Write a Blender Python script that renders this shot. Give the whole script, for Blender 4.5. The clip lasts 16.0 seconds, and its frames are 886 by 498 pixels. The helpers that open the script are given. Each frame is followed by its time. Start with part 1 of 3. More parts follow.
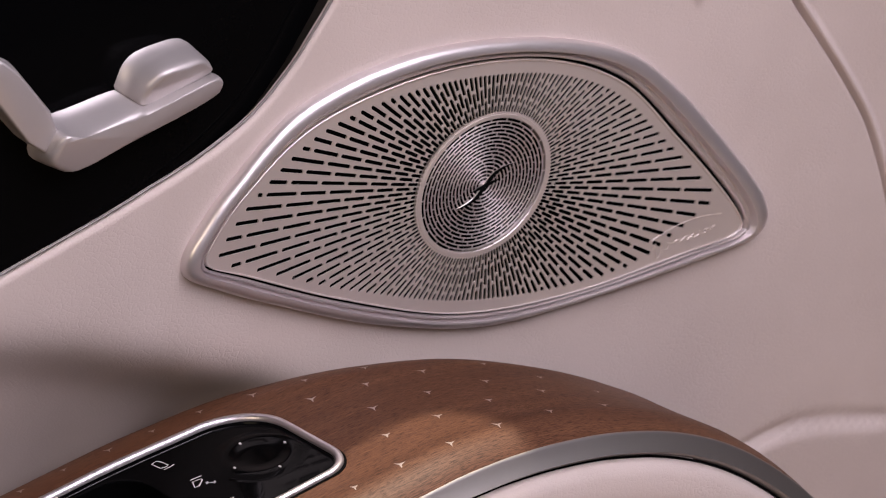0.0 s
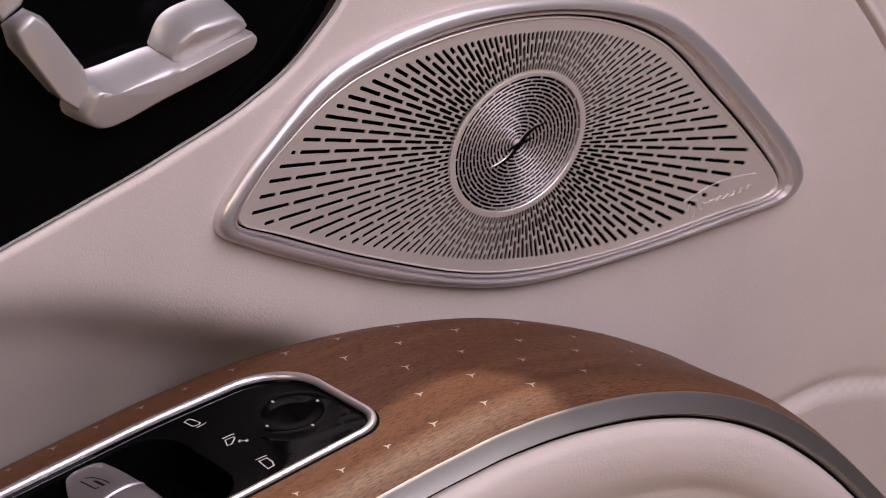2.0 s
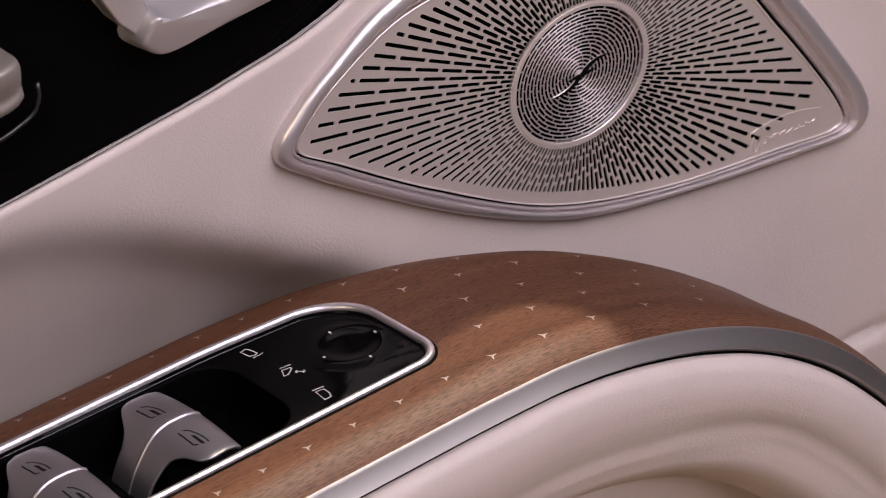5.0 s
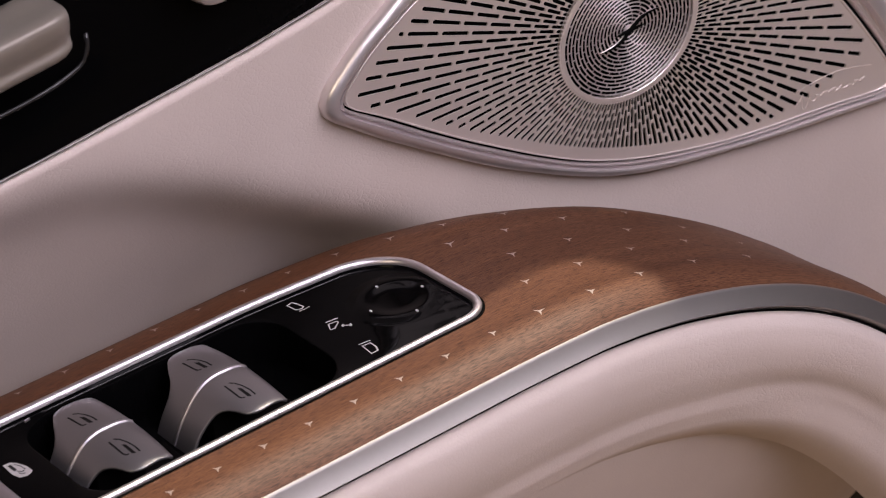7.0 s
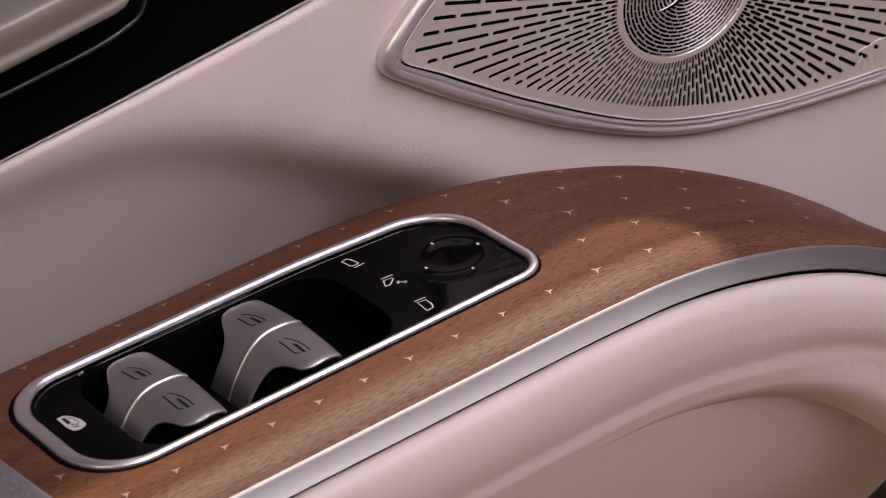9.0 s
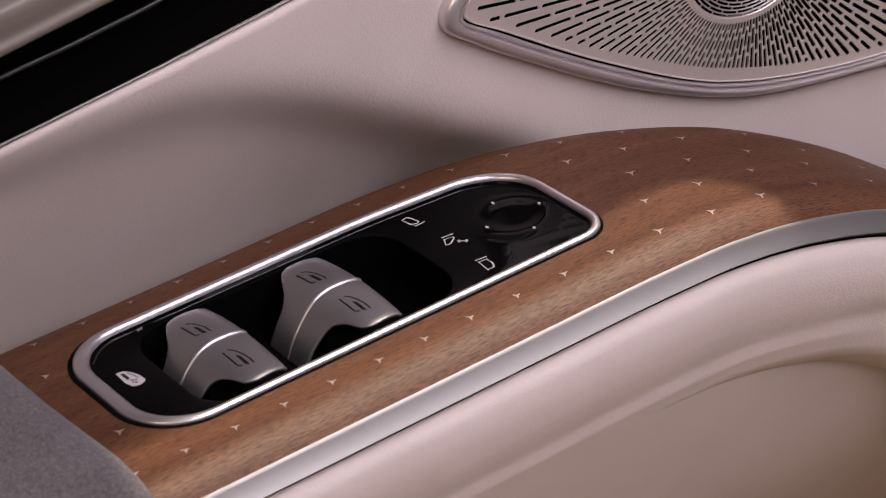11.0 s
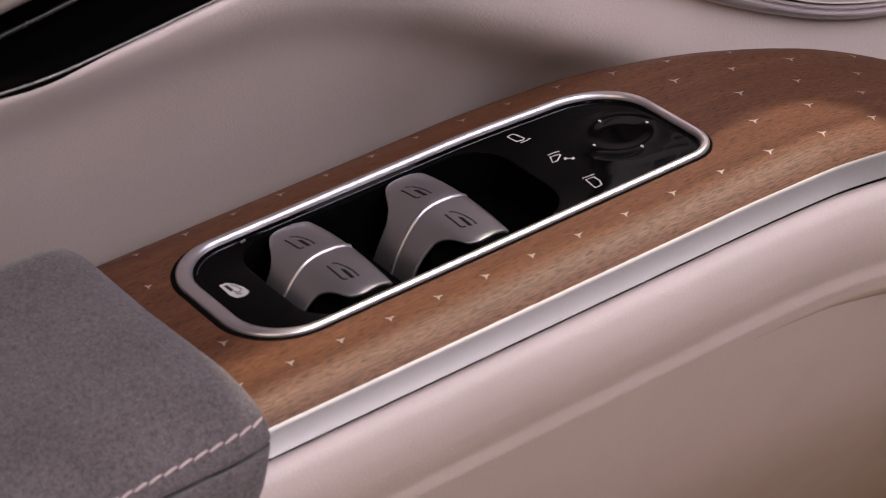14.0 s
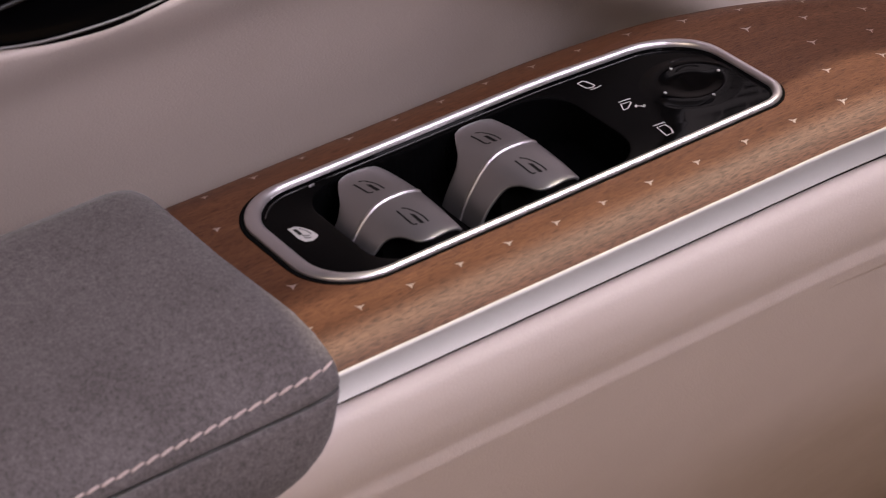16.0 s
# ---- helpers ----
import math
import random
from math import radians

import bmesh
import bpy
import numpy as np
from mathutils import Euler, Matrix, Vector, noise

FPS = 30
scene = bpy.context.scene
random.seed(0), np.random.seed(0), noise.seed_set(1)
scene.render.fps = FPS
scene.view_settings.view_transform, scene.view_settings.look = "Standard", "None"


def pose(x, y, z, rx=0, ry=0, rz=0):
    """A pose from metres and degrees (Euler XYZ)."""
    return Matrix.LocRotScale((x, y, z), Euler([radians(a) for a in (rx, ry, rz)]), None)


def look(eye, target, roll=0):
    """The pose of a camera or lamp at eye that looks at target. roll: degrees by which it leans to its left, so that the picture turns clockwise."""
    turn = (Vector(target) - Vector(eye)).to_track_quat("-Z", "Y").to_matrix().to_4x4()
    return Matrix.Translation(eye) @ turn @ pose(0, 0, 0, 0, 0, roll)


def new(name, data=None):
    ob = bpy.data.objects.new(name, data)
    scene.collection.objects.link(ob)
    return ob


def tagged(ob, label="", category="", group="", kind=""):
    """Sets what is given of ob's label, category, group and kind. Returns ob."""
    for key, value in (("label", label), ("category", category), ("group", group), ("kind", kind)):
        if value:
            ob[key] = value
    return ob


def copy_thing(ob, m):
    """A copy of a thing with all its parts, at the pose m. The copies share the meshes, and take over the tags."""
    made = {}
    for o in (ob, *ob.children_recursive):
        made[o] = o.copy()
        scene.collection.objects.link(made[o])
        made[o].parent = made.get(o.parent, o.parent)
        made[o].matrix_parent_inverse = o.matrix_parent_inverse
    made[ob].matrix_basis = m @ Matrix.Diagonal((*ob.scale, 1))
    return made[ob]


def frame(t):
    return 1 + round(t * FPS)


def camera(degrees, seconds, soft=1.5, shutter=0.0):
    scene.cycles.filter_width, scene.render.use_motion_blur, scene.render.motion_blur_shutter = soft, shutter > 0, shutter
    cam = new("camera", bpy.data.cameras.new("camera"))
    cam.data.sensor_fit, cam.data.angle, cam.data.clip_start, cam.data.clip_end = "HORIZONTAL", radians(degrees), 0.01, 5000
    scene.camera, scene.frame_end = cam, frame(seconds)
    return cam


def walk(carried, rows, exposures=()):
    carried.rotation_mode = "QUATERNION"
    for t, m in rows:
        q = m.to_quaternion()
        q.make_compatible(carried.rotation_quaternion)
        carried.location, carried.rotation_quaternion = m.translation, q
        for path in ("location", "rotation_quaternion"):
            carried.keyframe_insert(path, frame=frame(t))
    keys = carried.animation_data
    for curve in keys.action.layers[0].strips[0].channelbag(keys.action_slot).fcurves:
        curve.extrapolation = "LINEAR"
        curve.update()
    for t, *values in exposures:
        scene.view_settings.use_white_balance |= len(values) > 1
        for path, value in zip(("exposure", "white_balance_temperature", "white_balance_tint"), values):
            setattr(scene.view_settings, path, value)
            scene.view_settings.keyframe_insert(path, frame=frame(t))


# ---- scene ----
cam = camera(20.0, 16.0, 1.1)
PATH = [
    (0, (-0.43970, -0.63046, 0.47299), (0.07600, -0.01983, 0.05926), -4.399),
    (0.5, (-0.44018, -0.62951, 0.47227), (0.07246, -0.01815, 0.05580), -4.395),
    (1, (-0.43976, -0.62852, 0.47223), (0.06905, -0.01604, 0.05272), -4.405),
    (1.5, (-0.43876, -0.62746, 0.47160), (0.06671, -0.01424, 0.04916), -4.453),
    (2, (-0.43843, -0.62625, 0.47028), (0.06438, -0.01299, 0.04473), -4.539),
    (2.5, (-0.43634, -0.62503, 0.46743), (0.06267, -0.01076, 0.03887), -4.646),
    (3, (-0.43440, -0.62406, 0.46497), (0.06039, -0.00801, 0.03407), -4.767),
    (3.5, (-0.43446, -0.62282, 0.46347), (0.05680, -0.00545, 0.03043), -4.816),
    (6, (-0.43554, -0.61769, 0.46043), (0.03669, 0.00374, 0.01230), -4.900),
    (6.5, (-0.43594, -0.61680, 0.45910), (0.03249, 0.00590, 0.00874), -4.963),
    (7, (-0.43682, -0.61540, 0.45702), (0.02828, 0.00832, 0.00462), -4.972),
    (7.5, (-0.43864, -0.61322, 0.45468), (0.02426, 0.01079, 0.00043), -4.904),
    (8, (-0.43965, -0.61191, 0.45326), (0.01948, 0.01298, -0.00359), -4.903),
    (8.5, (-0.43942, -0.61024, 0.45293), (0.01501, 0.01596, -0.00681), -4.921),
    (9, (-0.43969, -0.60858, 0.45171), (0.01022, 0.01942, -0.01003), -4.939),
    (11.5, (-0.44479, -0.59984, 0.44432), (-0.01479, 0.03458, -0.02749), -4.968),
    (12, (-0.44653, -0.59808, 0.44293), (-0.02100, 0.03763, -0.03120), -4.957),
    (12.5, (-0.44818, -0.59526, 0.44133), (-0.02654, 0.04024, -0.03654), -4.907),
    (13, (-0.44997, -0.59244, 0.43852), (-0.03218, 0.04360, -0.04201), -4.870),
    (13.5, (-0.45143, -0.59008, 0.43596), (-0.03764, 0.04669, -0.04705), -4.906),
    (14, (-0.45307, -0.58779, 0.43441), (-0.04402, 0.04943, -0.05204), -4.892),
    (14.5, (-0.45442, -0.58550, 0.43378), (-0.05022, 0.05182, -0.05657), -4.863),
    (15, (-0.45555, -0.58319, 0.43284), (-0.05716, 0.05486, -0.06131), -4.873),
    (15.5, (-0.45701, -0.58228, 0.43102), (-0.06315, 0.05665, -0.06561), -4.883),
    (16, (-0.45876, -0.58112, 0.42959), (-0.06833, 0.05856, -0.06878), -4.929),
]
cam.data.dof.use_dof, cam.data.dof.focus_distance, cam.data.dof.aperture_fstop = True, 0.91, 26.0
walk(cam, [(t, look(eye, target, roll)) for t, eye, target, roll in PATH])

# ---- world and light ----
world = bpy.data.worlds.new("cabin_air")
scene.world = world
world.use_nodes = True
world.node_tree.nodes["Background"].inputs[0].default_value = (0.80, 0.66, 0.50, 1)
world.node_tree.nodes["Background"].inputs[1].default_value = 0.008


def area_lamp(name, eye, target, width, height, power, colour):
    data = bpy.data.lights.new(name, "AREA")
    data.shape, data.size, data.size_y = "RECTANGLE", width, height
    data.energy, data.color = power, colour
    ob = new(name, data)
    ob.matrix_world = look(eye, target)
    return ob


area_lamp("side_window_light", (0.12, -0.78, 0.95), (0.05, 0.03, 0.02), 1.3, 0.85, 23.5, (1.0, 0.918, 1.06))
# Unseen fill lamps: front lifts the speaker side, rear warms the shaded parts.
area_lamp("front_fill_light", (0.9, -0.70, 1.00), (0.15, 0.03, 0.0), 0.7, 0.4, 0.9, (1.0, 0.92, 1.0))
area_lamp("rear_fill_light", (-1.0, -0.5, 0.70), (0.0, -0.02, 0.0), 0.5, 0.4, 3.0, (1.0, 0.82, 0.62))
sun = new("sun", bpy.data.lights.new("sun", "SUN"))
sun.data.energy, sun.data.angle, sun.data.color = 4.6, radians(0.5), (1.0, 0.89, 0.72)
sun.matrix_world = look((1.5, 0.21, 2.58), (0.0, 0.0, 0.0))
scene.view_settings.exposure = 0.0

# ---- materials ----
MM = 0.001


class Nodes:
    """A small builder of node materials."""

    def __init__(self, name):
        self.material = bpy.data.materials.new(name)
        self.material.use_nodes = True
        self.tree = self.material.node_tree
        self.shader = self.tree.nodes["Principled BSDF"]

    def add(self, kind, **values):
        node = self.tree.nodes.new(kind)
        for key, value in values.items():
            node.inputs[key.replace("_", " ")].default_value = value
        return node

    def link(self, a, b):
        self.tree.links.new(a, b)

    def set(self, **values):
        for key, value in values.items():
            self.shader.inputs[key.replace("_", " ")].default_value = value
        return self

    def coords(self, scale=(1, 1, 1), turn=(0, 0, 0)):
        texture = self.tree.nodes.new("ShaderNodeTexCoord")
        mapping = self.tree.nodes.new("ShaderNodeMapping")
        mapping.inputs["Scale"].default_value = scale
        mapping.inputs["Rotation"].default_value = turn
        self.link(texture.outputs["Object"], mapping.inputs["Vector"])
        return mapping.outputs["Vector"]

    def along(self, scale):
        """Coordinates that follow the veneer: along the grain, across it."""
        texture = self.tree.nodes.new("ShaderNodeTexCoord")
        mapping = self.tree.nodes.new("ShaderNodeMapping")
        mapping.inputs["Scale"].default_value = scale
        mapping.inputs["Rotation"].default_value = (0, 0, 0.05)
        self.link(texture.outputs["UV"], mapping.inputs["Vector"])
        return mapping.outputs["Vector"]

    def noise(self, vector, scale, detail=4.0, rough=0.55):
        node = self.add("ShaderNodeTexNoise", Scale=scale, Detail=detail, Roughness=rough)
        self.link(vector, node.inputs["Vector"])
        return node.outputs["Fac"]

    def cells(self, vector, scale, feature="DISTANCE_TO_EDGE"):
        node = self.tree.nodes.new("ShaderNodeTexVoronoi")
        node.feature = feature
        node.inputs["Scale"].default_value = scale
        self.link(vector, node.inputs["Vector"])
        return node.outputs["Distance"]

    def ramp(self, value, stops):
        node = self.tree.nodes.new("ShaderNodeValToRGB")
        while len(node.color_ramp.elements) < len(stops):
            node.color_ramp.elements.new(0.5)
        for element, (place, colour) in zip(node.color_ramp.elements, stops):
            element.position = place
            element.color = (*colour, 1) if len(colour) == 3 else colour
        self.link(value, node.inputs["Fac"])
        return node.outputs["Color"]

    def math(self, kind, a, b):
        node = self.tree.nodes.new("ShaderNodeMath")
        node.operation = kind
        for n, v in enumerate((a, b)):
            if isinstance(v, (int, float)):
                node.inputs[n].default_value = v
            else:
                self.link(v, node.inputs[n])
        return node.outputs[0]

    def mix(self, kind, fac, a, b):
        node = self.tree.nodes.new("ShaderNodeMixRGB")
        node.blend_type = kind
        for n, v in zip(("Fac", "Color1", "Color2"), (fac, a, b)):
            if isinstance(v, (int, float)):
                node.inputs[n].default_value = v
            elif isinstance(v, tuple):
                node.inputs[n].default_value = (*v, 1)
            else:
                self.link(v, node.inputs[n])
        return node.outputs["Color"]

    def bump(self, height, strength, distance):
        node = self.add("ShaderNodeBump", Strength=strength, Distance=distance)
        self.link(height, node.inputs["Height"])
        self.link(node.outputs["Normal"], self.shader.inputs["Normal"])
        return node

    def colour(self, socket):
        self.link(socket, self.shader.inputs["Base Color"])

    def rough(self, socket):
        self.link(socket, self.shader.inputs["Roughness"])


def leather(name, light, dark):
    n = Nodes(name)
    v = n.coords()
    grain = n.cells(n.mix("ADD", 0.0008, v, n.noise(v, 500.0, 2.0)), 620.0)
    fine = n.noise(v, 1500.0, 2.0)
    wrinkles = n.cells(n.coords((360, 640, 480), (0.2, 0.5, 0.5)), 1.0)
    zones = n.ramp(n.noise(v, 24.0, 3.0), [(0.27, (0, 0, 0)), (0.66, (1, 1, 1))])
    # creased where it is drawn over the crest, smooth in the scoop and on the pad below
    drawn = n.tree.nodes.new("ShaderNodeVectorMath")
    drawn.operation = "DOT_PRODUCT"
    drawn.inputs[1].default_value = (0.6, 0.0, 1.0)
    n.link(v, drawn.inputs[0])
    creased = n.ramp(n.math("MULTIPLY", n.math("ADD", drawn.outputs["Value"], 0.022), 28.0), [(0.0, (0.22,) * 3), (1.0, (1, 1, 1))])
    large = n.noise(v, 18.0, 4.0)
    tone = n.ramp(large, [(0.3, dark), (0.7, light)])
    pebble = n.ramp(grain, [(0.0, (0, 0, 0)), (0.10, (0.6, 0.6, 0.6)), (0.3, (1, 1, 1))])
    n.colour(n.mix("MULTIPLY", 0.12, tone, n.ramp(grain, [(0.0, (0.8, 0.76, 0.74)), (0.08, (1, 1, 1))])))
    height = n.math("ADD", n.math("MULTIPLY", pebble, n.math("ADD", 0.14, n.math("MULTIPLY", zones, 0.25))), n.math("MULTIPLY", fine, 0.12))
    height = n.math("ADD", height, n.math("MULTIPLY", n.math("MULTIPLY", n.math("MINIMUM", wrinkles, 0.14), 5.0), n.math("MULTIPLY", zones, creased)))
    n.bump(height, 0.48, 0.00022)
    n.rough(n.ramp(n.noise(v, 60.0), [(0.3, (0.46,) * 3), (0.7, (0.56,) * 3)]))
    n.set(Specular_IOR_Level=0.35)
    return n.material


def walnut():
    n = Nodes("walnut_veneer")
    broad = n.noise(n.along((4, 75, 1)), 1.6, 4.0, 0.6)
    streak = n.noise(n.along((50, 1900, 1)), 1.6, 5.0, 0.65)
    pores = n.noise(n.along((240, 3400, 1)), 1.0, 3.0, 0.65)
    base = n.ramp(broad, [(0.32, (0.083, 0.0325, 0.0155)), (0.5, (0.109, 0.0455, 0.0228)), (0.68, (0.138, 0.061, 0.0308))])
    base = n.mix("MULTIPLY", 0.8, base, n.ramp(streak, [(0.32, (0.50, 0.44, 0.41)), (0.62, (1.22, 1.20, 1.18))]))
    n.colour(n.mix("MULTIPLY", 0.95, base, n.ramp(pores, [(0.38, (0.34, 0.28, 0.25)), (0.52, (1, 1, 1))])))
    n.rough(n.ramp(pores, [(0.35, (0.56,) * 3), (0.55, (0.47,) * 3)]))
    n.bump(n.math("ADD", pores, n.math("MULTIPLY", streak, 0.4)), 0.3, 0.0001)
    n.set(Specular_IOR_Level=0.20)
    return n.material


def metal(name, tone, rough, scratch=0.0, anisotropy=0.0, metallic=1.0):
    n = Nodes(name)
    v = n.coords()
    n.colour(n.ramp(n.noise(v, 90.0, 5.0), [(0.3, tuple(c * 0.985 for c in tone)), (0.7, tone)]))
    n.rough(n.ramp(n.noise(v, 400.0, 4.0), [(0.3, (rough * 0.97,) * 3), (0.7, (rough * 1.03,) * 3)]))
    n.set(Metallic=metallic)
    if scratch:
        n.bump(n.noise(n.coords((40, 2600, 2600)), 1.0, 2.0), scratch, 0.00003)
    if anisotropy:
        n.set(Anisotropic=anisotropy, Anisotropic_Rotation=0.25)
        tangent = n.tree.nodes.new("ShaderNodeTangent")
        tangent.direction_type, tangent.axis = "RADIAL", "Y"
        n.link(tangent.outputs[0], n.shader.inputs["Tangent"])
    return n.material


def plain(name, tone, rough, spec=0.5, coat=0.0, speckle=0.06):
    n = Nodes(name)
    v = n.coords()
    n.colour(n.ramp(n.noise(v, 220.0, 5.0), [(0.3, tuple(c * (1 - speckle) for c in tone)), (0.7, tone)]))
    n.rough(n.ramp(n.noise(v, 130.0, 4.0), [(0.3, (rough * 0.85,) * 3), (0.7, (rough * 1.1,) * 3)]))
    n.set(Specular_IOR_Level=spec, Coat_Weight=coat, Coat_Roughness=0.05)
    return n.material


def suede():
    n = Nodes("grey_suede")
    v = n.coords()
    nap = n.math("ADD", n.math("MULTIPLY", n.noise(v, 1500.0, 2.0, 0.7), 0.55), n.math("MULTIPLY", n.noise(v, 620.0, 3.0, 0.7), 0.45))
    patches = n.noise(v, 45.0, 5.0, 0.6)
    tone = n.ramp(patches, [(0.3, (0.107, 0.092, 0.093)), (0.7, (0.133, 0.115, 0.117))])
    n.colour(n.mix("MULTIPLY", 0.6, tone, n.ramp(nap, [(0.36, (0.2, 0.2, 0.2)), (0.64, (1.5, 1.5, 1.5))])))
    n.bump(nap, 0.6, 0.0004)
    n.set(Roughness=0.95, Specular_IOR_Level=0.12, Sheen_Weight=0.15, Sheen_Roughness=0.45)
    return n.material


LEATHER = leather("cream_leather", (0.548, 0.462, 0.426), (0.508, 0.426, 0.390))
WALNUT = walnut()
SATIN = metal("satin_aluminium", (0.285, 0.263, 0.25), 0.48, 0.10, 0.0, 0.9)
BRIGHT = metal("bright_chrome", (0.74, 0.68, 0.68), 0.36, 0.0, 0.0, 0.8)
FRAME = metal("satin_chrome", (0.53, 0.49, 0.51), 0.33, 0.0, 0.0, 0.88)
GRILLE = metal("grille_aluminium", (0.76, 0.675, 0.63), 0.38, 0.0, 0.0, 0.64)
DISC = metal("spun_aluminium", (0.79, 0.71, 0.715), 0.50, 0.0, 0.86, 0.75)
LEVER = metal("satin_lever", (0.26, 0.228, 0.196), 0.42, 0.0, 0.0, 0.35)
SILVER = metal("silver_plastic", (0.47, 0.43, 0.425), 0.40, 0.0, 0.0, 0.5)
BLACK = plain("piano_black", (0.0016, 0.0016, 0.0018), 0.06, 0.04)
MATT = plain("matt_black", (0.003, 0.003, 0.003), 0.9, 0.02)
PADDLE = metal("switch_grey", (0.31, 0.292, 0.30), 0.38, 0.0, 0.0, 0.85)
WHITE = plain("printed_white", (0.48, 0.45, 0.45), 0.5)
ENGRAVED = plain("engraved_dark", (0.008, 0.0075, 0.0075), 0.6, 0.2)
INLAY = metal("inlay_aluminium", (0.40, 0.345, 0.325), 0.42, 0.0, 0.0, 0.7)
SEAM = plain("black_bead", (0.02, 0.019, 0.019), 0.25, 0.5)
SUEDE = suede()
THREAD = plain("beige_thread", (0.56, 0.44, 0.42), 0.8, 0.2)
# Tone of the unseen floor, added to bounce warm light into shaded leather.
FLOOR_BOUNCE = plain("beige_bounce_floor", (0.46, 0.34, 0.22), 0.95, 0.1, 0.0, 0.2)
SHELL = plain("cabin_lining", (0.075, 0.063, 0.052), 0.9, 0.1)


# ---- mesh helpers; all lengths in millimetres ----
def smooth_table(xs, ys):
    """A smooth curve through knots (monotone cubic)."""
    xs, ys = np.array(xs, float), np.array(ys, float)
    h, d = np.diff(xs), np.diff(ys) / np.diff(xs)
    m = np.r_[d[0], np.where(d[:-1] * d[1:] > 0, 2 * d[:-1] * d[1:] / (d[:-1] + d[1:] + 1e-12), 0), d[-1]]

    def value(x):
        x = min(max(x, xs[0]), xs[-1])
        i = min(int(np.searchsorted(xs, x, "right")) - 1, len(h) - 1)
        t = (x - xs[i]) / h[i]
        return float((2 * t**3 - 3 * t * t + 1) * ys[i] + (t**3 - 2 * t * t + t) * h[i] * m[i]
                     + (3 * t * t - 2 * t**3) * ys[i + 1] + (t**3 - t * t) * h[i] * m[i + 1])

    return value


def step(a, b, x):
    t = min(max((x - a) / (b - a), 0.0), 1.0)
    return t * t * (3 - 2 * t)


def mesh_object(name, verts, faces, material, parent=None, label="", smooth=True, scale=MM):
    data = bpy.data.meshes.new(name)
    data.from_pydata([tuple(c * scale for c in v) for v in verts], [], faces)
    data.materials.append(material)
    if smooth:
        data.shade_smooth()
    data.update()
    ob = new(name, data)
    ob.parent = parent
    if label:
        ob["label"] = label
    return ob


def part(name, bm, material, parent, label="", smooth=True):
    """Links a bmesh, in millimetres, as one mesh object under its thing."""
    bmesh.ops.scale(bm, vec=(MM, MM, MM), verts=bm.verts)
    data = bpy.data.meshes.new(name)
    bmesh.ops.recalc_face_normals(bm, faces=bm.faces)
    bm.to_mesh(data)
    bm.free()
    data.materials.append(material)
    if smooth:
        data.shade_smooth()
        data.set_sharp_from_angle(angle=radians(38))
    ob = new(name, data)
    ob.parent = parent
    if label:
        ob["label"] = label
    return ob


def thing(name, label, category, group="", kind="", at=(0, 0, 0)):
    ob = new(name)
    ob.empty_display_size = 0.01
    ob.location = Vector(at) * MM
    return tagged(ob, label, category, group, kind)


def grid_faces(rows, cols, closed=False, skip=None):
    faces = []
    for i in range(rows - 1):
        for j in range(cols if closed else cols - 1):
            if skip is None or not skip(i, j):
                k = (j + 1) % cols
                faces.append((i * cols + j, i * cols + k, (i + 1) * cols + k, (i + 1) * cols + j))
    return faces


def closed_curve(knots, count):
    """A closed smooth curve through a few knots."""
    p, n, out = [Vector(k) for k in knots], len(knots), []
    for s in range(count):
        u = s * n / count
        i, t = int(u), u - int(u)
        a, b, c, d = p[i - 1], p[i % n], p[(i + 1) % n], p[(i + 2) % n]
        out.append(0.5 * (2 * b + (c - a) * t + (2 * a - 5 * b + 4 * c - d) * t * t + (3 * b - a - 3 * c + d) * t**3))
    return out


def rounded_rect(x0, x1, y0, y1, radius, segments=10):
    out = []
    radii = radius if isinstance(radius, tuple) else (radius,) * 4
    for (cx, cy, start), r in zip(((x1, y1, 0), (x0, y1, 90), (x0, y0, 180), (x1, y0, 270)), radii):
        ox = cx - r if cx == x1 else cx + r
        oy = cy - r if cy == y1 else cy + r
        for s in range(segments + 1):
            a = radians(start + 90 * s / segments)
            out.append((ox + r * math.cos(a), oy + r * math.sin(a)))
    return out


def loft(rings, cap_first=False, cap_last=False):
    """Faces and points of a closed loft through rings of equal count."""
    cols = len(rings[0])
    verts = [v for ring in rings for v in ring]
    faces = grid_faces(len(rings), cols, True)
    if cap_first:
        faces.append(tuple(range(cols)))
    if cap_last:
        faces.append(tuple(range((len(rings) - 1) * cols, len(rings) * cols)))
    return verts, faces


def box(x0, x1, y0, y1, z0, z1, bevel=0.0, segments=2):
    bm = bmesh.new()
    bmesh.ops.create_cube(bm, size=1.0)
    for v in bm.verts:
        v.co = Vector(((x0 + x1) / 2 + v.co.x * (x1 - x0), (y0 + y1) / 2 + v.co.y * (y1 - y0), (z0 + z1) / 2 + v.co.z * (z1 - z0)))
    if bevel:
        bmesh.ops.bevel(bm, geom=bm.edges[:], offset=bevel, segments=segments, profile=0.5, affect="EDGES", clamp_overlap=True)
    return bm


def tube(points, radius, sides=8, flat=1.0):
    """A round bar along points, closed at both ends."""
    pts = [Vector(p) for p in points]
    rings = []
    for i, p in enumerate(pts):
        d = (pts[min(i + 1, len(pts) - 1)] - pts[max(i - 1, 0)]).normalized()
        side = d.cross(Vector((0, 0, 1)) if abs(d.z) < 0.9 else Vector((0, 1, 0))).normalized()
        other = side.cross(d)
        r = radius(i / (len(pts) - 1)) if callable(radius) else radius
        rings.append([tuple(p + side * math.cos(a) * r + other * math.sin(a) * r * flat) for a in (2 * math.pi * s / sides for s in range(sides))])
    return loft(rings, True, True)


